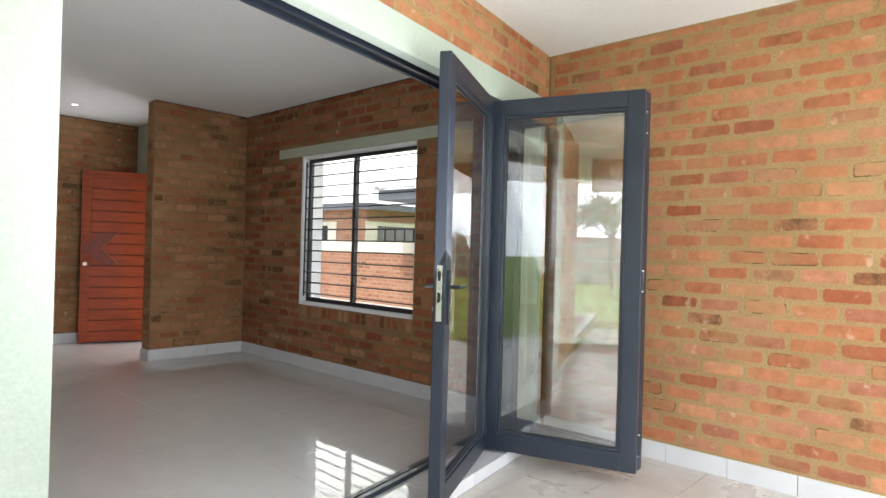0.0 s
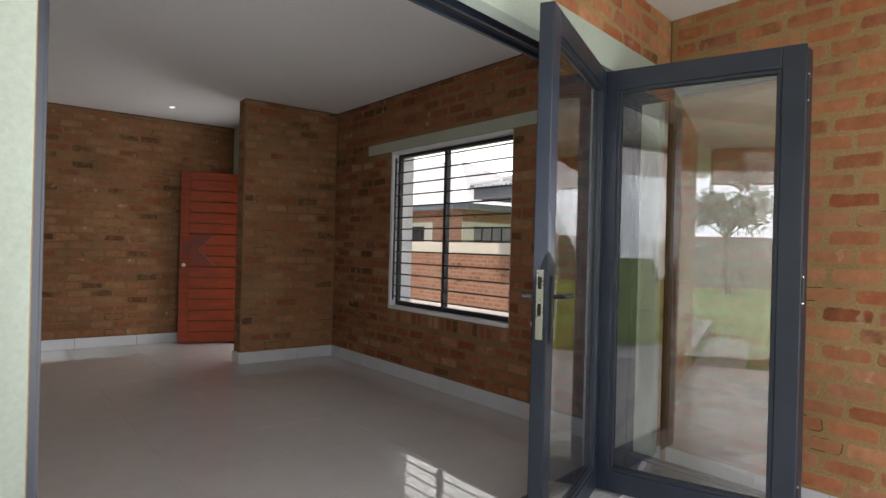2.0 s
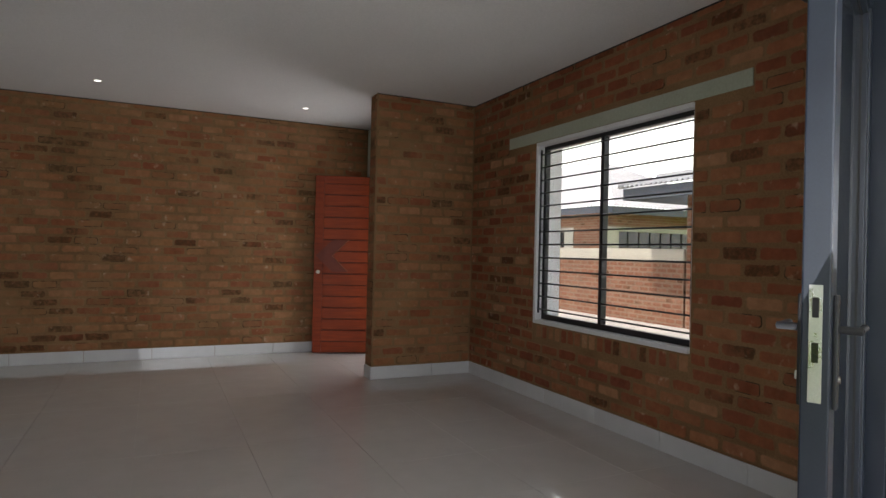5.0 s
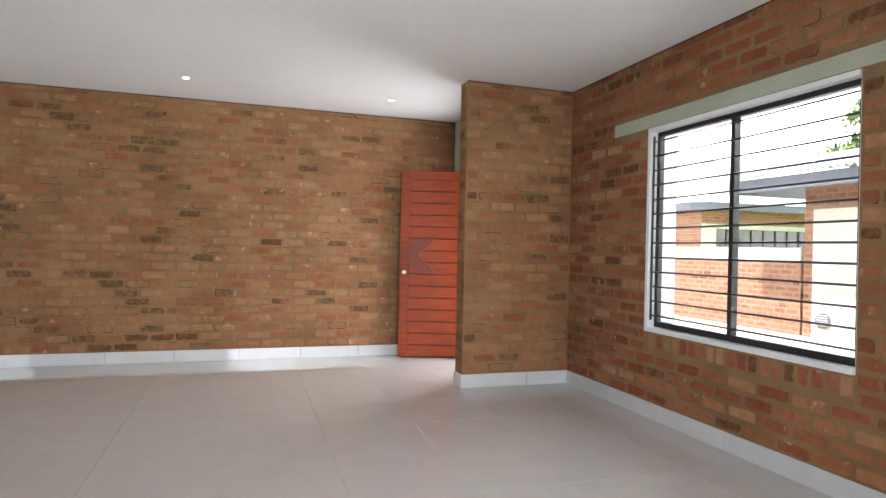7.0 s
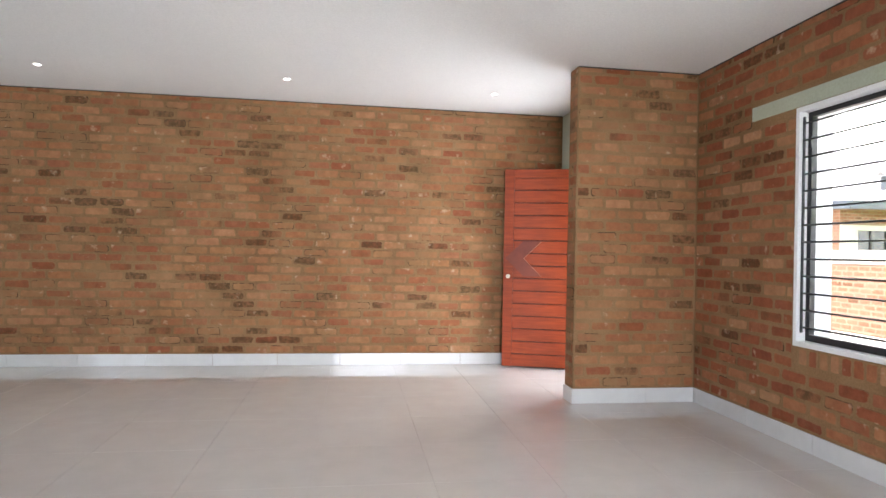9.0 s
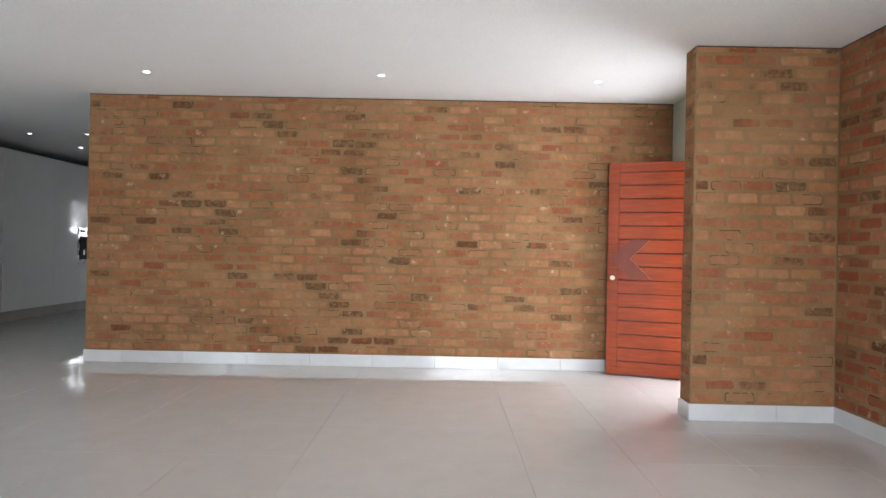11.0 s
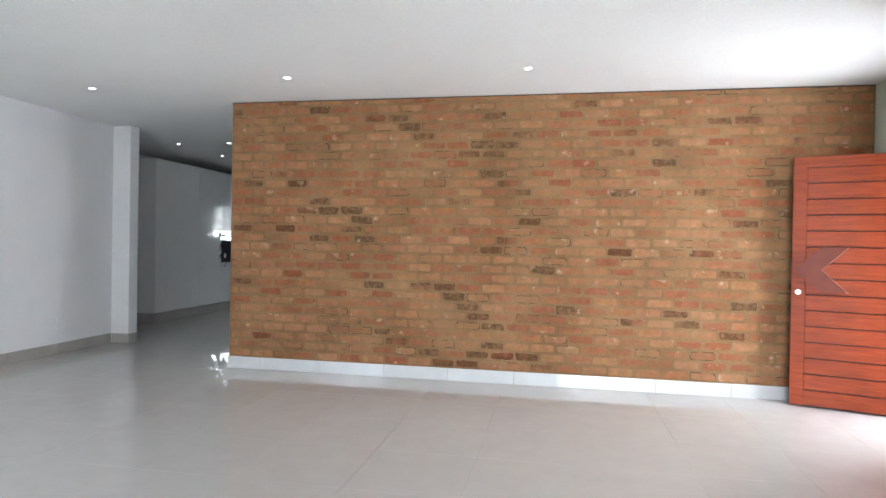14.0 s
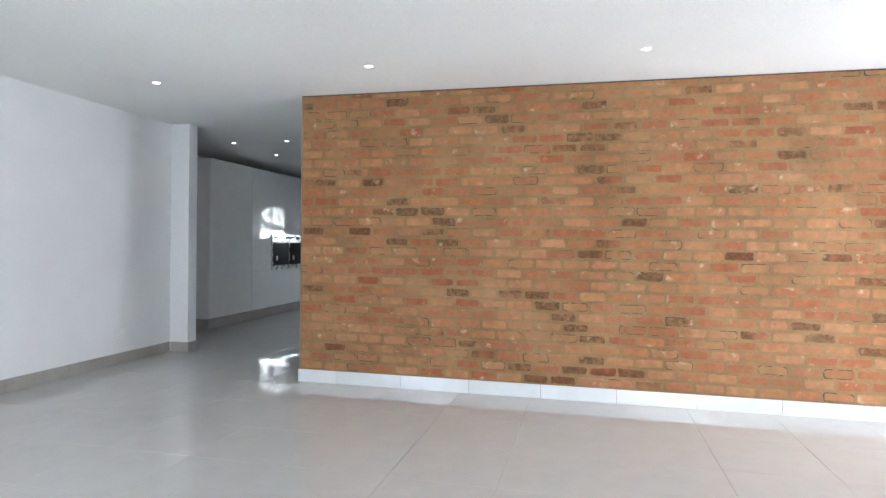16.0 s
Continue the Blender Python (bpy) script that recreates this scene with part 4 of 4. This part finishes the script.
bw = setting("wall_boundary", boxes((9.0, 8.25, -0.1, 9.22, 22, 1.08)), M_MORTAR_OUT, "low brick yard wall in sunlight")
setting("wall_boundary_coping", boxes((8.985, 8.25, 1.081, 9.235, 22, 1.30), bevel=0.008), M_CREAM, "cream plastered band on the yard wall", "trim")


def ribbed(lines, tall=0.022):
    """Corrugated sheet through pairs of eave and ridge points."""
    bm = bmesh.new()
    prev = None
    for k, (lo, hi) in enumerate(lines):
        dz = Vector((0, 0, tall if k % 2 else -tall))
        cur = (bm.verts.new(Vector(lo) + dz), bm.verts.new(Vector(hi) + dz))
        if prev:
            bm.faces.new((prev[0], cur[0], cur[1], prev[1]))
        prev = cur
    return bm


def neighbour_house():
    ob = thing("neighbour_house", "brick bungalow with grey hipped sheet roof", "house")
    xw, yw = 13.9, 16.0
    part("wall", wall_boxes(xw, xw + 0.25, yw, 27.0, -0.1, 2.62, [(18.1, 19.52, 1.42, 1.95)], "y"), M_MORTAR_OUT, ob)
    part("wall", wall_boxes(xw + 0.251, 20.0, yw, yw + 0.25, -0.1, 2.62, [(14.42, 18.2, 1.42, 1.95)], "x"), M_MORTAR_OUT, ob)
    wdw = part("window", boxes((xw + 0.08, 18.1, 1.42, xw + 0.10, 19.52, 1.95)), M_DARKGLASS, ob)
    for k in (1, 2, 3):
        part("window_bar", boxes((xw + 0.05, 18.1 + k * 0.355 - 0.02, 1.43, xw + 0.08, 18.1 + k * 0.355 + 0.02, 1.94)), M_STEEL, wdw)
    part("surround", boxes((xw - 0.03, 17.62, 1.3, xw - 0.002, 18.099, 2.09), (xw - 0.03, 19.521, 1.3, xw - 0.002, 19.95, 2.09), (xw - 0.03, 18.1, 1.951, xw - 0.002, 19.52, 2.09)), M_CREAM, wdw)
    wdw = part("window", boxes((14.42, yw + 0.08, 1.42, 18.2, yw + 0.10, 1.95)), M_DARKGLASS, ob)
    for k in range(1, 8):
        part("window_bar", boxes((14.42 + k * 0.472 - 0.025, yw + 0.05, 1.43, 14.42 + k * 0.472 + 0.025, yw + 0.08, 1.94)), M_STEEL, wdw)
    part("surround", boxes((xw, yw - 0.03, 1.3, 14.419, yw - 0.002, 2.09), (18.201, yw - 0.03, 1.3, 18.7, yw - 0.002, 2.09), (14.42, yw - 0.03, 1.951, 18.2, yw - 0.002, 2.09)), M_CREAM, wdw)
    part("band", boxes((xw - 0.03, yw - 0.03, 0.95, xw - 0.002, 27, 1.299), (xw - 0.0015, yw - 0.03, 0.95, 20, yw - 0.002, 1.299)), M_CREAM, ob, "cream plaster band")
    part("fascia", prism([(13.65, 15.4), (20.3, 15.4), (20.3, 15.44), (13.67, 15.44), (13.34, 15.79), (13.34, 27), (13.3, 27), (13.3, 15.77)], 2.47, 2.69), M_FASCIA, ob)
    part("soffit", boxes((13.35, 15.8, 2.63, xw, 27, 2.66), (13.7, 15.45, 2.6305, 20.2, 15.799, 2.659)), M_WHITE, ob)
    top = (16.8, 19.75, 4.87)
    front = []
    for k in range(133):
        y = 15.77 + 0.085 * k
        f = min(1.0, (y - 15.77) / (19.75 - 15.77))
        front.append(((13.26, y, 2.70), (13.26 + 3.54 * f, y, 2.70 + 2.17 * f)))
    part("roof", ribbed(front), M_ROOF, ob, "pale corrugated roof sheets")
    side = []
    for k in range(80):
        x = 13.65 + 0.084 * k
        f = min((x - 13.65) / 3.15, (20.3 - x) / 3.5)
        side.append(((x, 15.36, 2.70), (x, 15.36 + 4.39 * f, 2.70 + 2.17 * f)))
    part("roof", ribbed(side), M_ROOF, ob, "pale corrugated roof sheets")
    # pale sheet along the hip, lighter than the corrugated slopes
    bm = bmesh.new()
    bm.faces.new([bm.verts.new(c) for c in ((13.24, 15.80, 2.735), (13.66, 15.33, 2.735), (16.84, 19.72, 4.93), (16.74, 19.78, 4.93))])
    cap = part("hip_sheet", bm, M_HIP, ob, "pale tapering sheet along the roof hip")
    cap.modifiers.new("thickness", "SOLIDIFY").thickness = 0.012
    return ob


house = neighbour_house()


def garage_wing():
    ob = thing("neighbour_garage", "brick outbuilding with cream panel and round vent", "house")
    part("wall", boxes((9.0, 3.0, -0.1, 9.24, 8.20, 2.2)), M_MORTAR_OUT, ob)
    part("panel", boxes((8.97, 5.9, -0.1, 8.999, 8.03, 1.86), bevel=0.003), M_CREAM, ob, "cream plastered panel")
    vent = part("vent", rods(((8.94, 7.83, 0.25), (8.969, 7.83, 0.25), 0.115), sides=24), M_FASCIA, ob, "round grey wall vent")
    part("louvre", boxes(*[(8.932, 7.74, 0.18 + 0.035 * k, 8.94, 7.92, 0.195 + 0.035 * k) for k in range(5)]), M_ROOF, vent)
    part("fascia", boxes((8.42, 2.6, 2.13, 8.46, 9.10, 2.33), bevel=0.004), M_FASCIA, ob)
    part("fascia_return", boxes((8.461, 9.06, 2.13, 12.5, 9.10, 2.33), bevel=0.004), M_FASCIA, ob)
    part("soffit", boxes((8.461, 2.6, 2.20, 9.0, 9.06, 2.23)), M_FASCIA, ob)
    # hipped roof slope, its hip running back from the corner under half-round caps
    bm = bmesh.new()
    prev = None
    for k in range(121):
        y = 2.6 + 6.6 * k / 120
        dz = 0.022 if k % 2 else -0.022
        run = min(4.2, 1.05 * (9.2 - y)) + 0.01
        cur = (bm.verts.new((8.36, y, 2.36 + dz)), bm.verts.new((8.36 + run, y, 2.36 + 0.27 * run + dz)))
        if prev:
            bm.faces.new((prev[0], cur[0], cur[1], prev[1]))
        prev = cur
    bm2 = bmesh.new()
    for k in range(9):
        r0, r1 = 0.02 + 0.46 * k, 0.46 * k + 0.44
        rod(bm2, Vector((8.36 + r0, 9.2 - r0 / 1.05, 2.39 + 0.27 * r0)), Vector((8.36 + r1, 9.2 - r1 / 1.05, 2.37 + 0.27 * r1)), 0.07, 8, 0.06)
    part("hip_cap", bm2, M_ROOF, ob)
    part("roof", bm, M_ROOF, ob, "grey corrugated roof sheets")
    return ob


garage = garage_wing()


def tree(x, y, height, crown, seed, label, z=-0.06):
    rng = random.Random(seed)
    ob = thing("tree", label, "tree", pose(x, y, z), group="garden trees")
    bm = bmesh.new()
    tips = []
    p = Vector((0, 0, 0))
    trunk_top = Vector((rng.uniform(-0.15, 0.15), rng.uniform(-0.15, 0.15), height * 0.45))
    mid = trunk_top * 0.5 + Vector((rng.uniform(-0.1, 0.1), rng.uniform(-0.1, 0.1), 0))
    rod(bm, p, mid, 0.085, 9, 0.07)
    rod(bm, mid, trunk_top, 0.07, 9, 0.055)
    for k in range(9):
        a = k * 2.4 + rng.uniform(-0.3, 0.3)
        r = crown * rng.uniform(0.45, 0.85)
        q = trunk_top + Vector((math.cos(a) * r, math.sin(a) * r, height * rng.uniform(0.12, 0.45)))
        rod(bm, trunk_top, q, 0.035, 6, 0.012)
        tips.append(q)
        for _ in range(3):
            w = q + Vector((rng.uniform(-1, 1), rng.uniform(-1, 1), rng.uniform(-0.4, 0.8))) * crown * 0.4
            rod(bm, q, w, 0.012, 5, 0.005)
            tips.append(w)
    part("trunk", bm, M_BARK, ob, "slim forked trunk")
    v, f = [], []
    for tip in tips:
        for _ in range(110):
            c = tip + Vector((rng.gauss(0, 1), rng.gauss(0, 1), rng.gauss(0, 0.8))) * crown * 0.17
            s = rng.uniform(0.05, 0.09)
            m = Euler((rng.uniform(0, 6.3), rng.uniform(0, 6.3), rng.uniform(0, 6.3))).to_matrix()
            b = len(v)
            v += [c + m @ Vector(q) * s for q in ((-1, 0, 0), (0, -0.5, 0.1), (1, 0, 0), (0, 0.5, 0.1))]
            f += [(b, b + 1, b + 2), (b, b + 2, b + 3)]
    me = bpy.data.meshes.new("crown")
    me.from_pydata(v, [], f)
    me.materials.append(M_LEAF)
    cr = new("crown", me)
    cr.parent = ob
    return ob


tree(-15.2, -1.3, 4.0, 1.15, 5, "small leafy garden tree on the lawn")
tree(15.5, 11.75, 5.6, 0.85, 8, "leafy tree behind the outbuilding")


def garden_wall():
    ob = setting("wall_garden", boxes(*[(-19.62, y, -0.2, -19.4, y + 0.16, 2.0) for y in np.arange(-24, 20, 1.7)]), M_PRECAST, "grey precast concrete garden wall")
    for k in range(26):
        y = -24 + 1.7 * k
        for j in range(6):
            part("panel", boxes((-19.54, y + 0.161, -0.15 + 0.34 * j, -19.48, y + 1.699, 0.182 + 0.34 * j), bevel=0.008), M_PRECAST, ob)
    return ob


garden_wall()


def fence_bracket(y):
    ob = thing("fence_bracket", "slim grey steel fence bracket on the garden wall", "fence post", group="electric fence brackets")
    part("upright", rods(((-19.45, y, 1.9), (-19.2, y, 2.75), 0.014), sides=6), M_ROOF, ob)
    for k in range(4):
        part("insulator", rods(((-19.43 + 0.06 * k, y - 0.02, 2.0 + 0.2 * k), (-19.43 + 0.06 * k, y + 0.02, 2.0 + 0.2 * k), 0.02), sides=6), M_STEEL, ob)
    return ob


for y in (-6.1, -2.7, -2.5):
    fence_bracket(y)
setting("patio_beam", boxes((-2.3, -1.8, 2.05, -2.07, 0.86, PATIO_CEIL - 0.001)), M_MORTAR_PATIO, "brick beam over the open side of the patio", "beam")
beam = bpy.data.objects["patio_beam"]
setting("patio_column_front", boxes((-2.3, -1.8, -0.14, -1.95, -1.45, 2.049)), M_BRICK_PATIO, "brick patio column", "column")
# unseen front beam, kept shallow to let daylight into the patio
setting("patio_beam_front", boxes((-2.068, -1.8, 2.14, X_WIN - 0.002, -1.66, PATIO_CEIL - 0.001)), M_BRICK_PATIO, "brick beam over the front of the patio", "beam")


# ---- dark strips, proud of the walls, for the shade under the ceiling ----
setting("trim_shade_strip", boxes((X_FEAT0, Y_FEAT - 0.006, CEIL - 0.009, X_FEAT1, Y_FEAT - 0.0015, CEIL - 0.0005)), M_GASKET, "dark strip painted as shade above the long brick wall", "trim")
setting("trim_shade_strip_window", boxes((X_WIN - 0.006, Y_IN + 0.02, CEIL - 0.009, X_WIN - 0.0015, Y_PIER0 - 0.007, CEIL - 0.0005)), M_GASKET, "dark strip painted as shade above the window wall", "trim")
setting("trim_shade_strip_pier", boxes((X_PIER, Y_PIER0 - 0.006, CEIL - 0.009, X_WIN - 0.002, Y_PIER0 - 0.0015, CEIL - 0.0005)), M_GASKET, "dark strip painted as shade above the wall end", "trim")


# glowing sheets added for the bright sky; they also light patio and window
setting("backdrop", boxes((95, -120, -6, 95.2, 220, 90)), M_CLOUD, "glowing sheet for the bright white cloud behind the houses", "sky")
setting("backdrop_garden", boxes((-95.2, -160, -6, -95, 160, 55)), M_HAZE, "glowing sheet for the bright hazy sky beyond the garden wall", "sky")


# ---- skirtings ----
sk = thing("baseboard", "glossy white tile skirting", "skirting", kind="structure")
SK_H, SK_T = 0.113, 0.011
skirting(sk, (X_FEAT0 - 0.011, Y_FEAT), (X_FEAT1, Y_FEAT), (0, -1), SK_H, SK_T, 0.6, M_SKIRT, first=-0.37 + 0.6)
skirting(sk, (X_PIER - 0.011, Y_PIER0), (X_WIN, Y_PIER0), (0, -1), SK_H, SK_T, 0.6, M_SKIRT)
skirting(sk, (X_PIER, Y_PIER0), (X_PIER, Y_PIER1 + 0.01), (-1, 0), SK_H, SK_T, 0.6, M_SKIRT)
skirting(sk, (X_WIN, Y_IN), (X_WIN, Y_PIER0 - 0.011), (-1, 0), SK_H, SK_T, 0.6, M_SKIRT)
skirting(sk, (X_FEAT0, Y_FEAT + 0.001), (X_FEAT0, Y_FEAT + 0.25), (-1, 0), SK_H, SK_T, 0.6, M_SKIRT)
sp = thing("baseboard_patio", "white ceramic tile skirting on the patio", "skirting", kind="structure")
skirting(sp, (X_WIN, -1.75), (X_WIN, 2.06), (-1, 0), 0.105, 0.010, 0.333, M_SKIRT)
skirting(sp, at_wall(BAND1, 0), at_wall(U_END - 0.011, 0), (-W_N[0], -W_N[1]), 0.105, 0.010, 0.333, M_SKIRT)
sg = thing("baseboard_grey", "grey tile skirting along the white wall", "skirting", kind="structure")
skirting(sg, (X_LEFT, Y_BACK + 0.2), (X_LEFT, 8.589), (1, 0), 0.11, 0.011, 0.6, M_SKIRT_GREY)
skirting(sg, (X_LEFT + 0.011, 8.602), (-4.179, 8.602), (0, -1), 0.11, 0.011, 0.6, M_SKIRT_GREY)
skirting(sg, (-4.19, 8.602), (-4.19, 8.75), (1, 0), 0.11, 0.011, 0.6, M_SKIRT_GREY)

# ---- bricks and tiles ----
Z_BR = 0.116
y0, y1, z0, z1 = WIN
L_WIN = Y_PIER0 - Y_IN
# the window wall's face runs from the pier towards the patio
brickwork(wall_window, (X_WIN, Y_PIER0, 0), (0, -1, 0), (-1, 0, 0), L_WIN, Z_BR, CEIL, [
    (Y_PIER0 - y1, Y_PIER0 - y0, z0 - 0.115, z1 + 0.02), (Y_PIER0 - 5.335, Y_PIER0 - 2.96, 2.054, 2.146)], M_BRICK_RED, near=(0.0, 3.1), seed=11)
# bricks on edge under the sill
k = y0
while k < y1 - 0.05:
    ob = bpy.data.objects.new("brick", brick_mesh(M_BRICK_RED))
    scene.collection.objects.link(ob)
    ob.parent = wall_window
    ob.matrix_basis = Matrix.Translation((X_WIN, k + 0.040, z0 - 0.060)) @ Matrix(((0, 0, -1), (0, -1, 0), (-1, 0, 0))).to_4x4() @ Matrix.Diagonal((0.100 / 0.211, 0.070 / (COURSE - JOINT), 1, 1))
    k += 0.0812
brickwork(wall_pier, (X_PIER, Y_PIER0, 0), (1, 0, 0), (0, -1, 0), X_WIN - X_PIER - 0.004, Z_BR, CEIL, [], M_BRICK, near=(0, 2), seed=12)
brickwork(wall_pier, (X_PIER, Y_PIER1, 0), (0, -1, 0), (-1, 0, 0), Y_PIER1 - Y_PIER0, Z_BR, CEIL, [], M_BRICK, near=(0, 2), seed=13)
brickwork(wall_feature, (X_FEAT0, Y_FEAT, 0), (1, 0, 0), (0, -1, 0), X_FEAT1 - X_FEAT0, Z_BR, CEIL, [], M_BRICK, near=(0.0, 2.55), seed=14)
brickwork(wall_feature, (X_FEAT0, Y_FEAT + 0.23, 0), (0, -1, 0), (-1, 0, 0), 0.23, Z_BR, CEIL, [], M_BRICK, near=None, seed=15)
brickwork(bpy.data.objects["wall_patio"], (X_WIN - 0.0015, 2.065, 0), (0, -1, 0), (-1, 0, 0), 3.855, Z_BR - 0.008, PATIO_CEIL, [], M_BRICK_PATIO, near=(0.0, 2.4), seed=16)
brickwork(wall_folding, (*at_wall(OPEN0, 0), 0), (*W_U, 0), (-W_N[0], -W_N[1], 0), U_END - OPEN0, Z_BR - 0.008, PATIO_CEIL, [
    (-1, BAND1 - OPEN0, -1, 2.184)], M_BRICK_PATIO, near=(0, 4), seed=17)
brickwork(wall_folding, (*at_wall(U_CORNER, 0), 0), (*W_U, 0), (-W_N[0], -W_N[1], 0), -0.502 - U_CORNER, Z_BR - 0.008, PATIO_CEIL, [], M_BRICK_PATIO, near=None, seed=18)
brickwork(bw, (9.0, 14.5, 0), (0, -1, 0), (-1, 0, 0), 6.25, -0.06, 1.08, [], M_BRICK_OUT, seed=21)
brickwork(bw, (9.0, 8.25, 0), (1, 0, 0), (0, -1, 0), 0.22, -0.06, 1.08, [], M_BRICK_OUT, seed=22)
brickwork(garage, (9.0, 8.20, 0), (0, -1, 0), (-1, 0, 0), 3.2, -0.06, 2.2, [(0.17, 2.3, -1, 1.86)], M_BRICK_OUT, seed=23)
brickwork(house, (13.9, 24.0, 0), (0, -1, 0), (-1, 0, 0), 8.0, 0.0, 2.62, [(0, 8, 0.95, 1.3), (4.05, 6.38, 1.3, 2.09)], M_BRICK_OUT, seed=24)
brickwork(house, (13.9, 16.0, 0), (1, 0, 0), (0, -1, 0), 6.0, 0.0, 2.62, [(0, 6, 0.95, 1.3), (0, 4.8, 1.3, 2.09)], M_BRICK_OUT, seed=28)
brickwork(beam, (-2.07, -1.8, 0), (0, 1, 0), (1, 0, 0), 2.6, 2.06, PATIO_CEIL, [], M_BRICK_PATIO, seed=25)
tiling(floor, -5.7, 0.2, 3.79, 14.6, 0.6, 0.945, 0.32, 0.0, M_FLOOR, 0.0012, (-3.3, 1.6, 3.7, 8.9), edge=IN_EDGE)
tiling(patio_floor, PATIO_X, -1.9, 3.79, 2.1, 0.333, 0.03, 0.01, 0.0, M_PATIO, 0.004, (-0.5, -2.0, 3.7, 1.9), edge=OUT_EDGE)
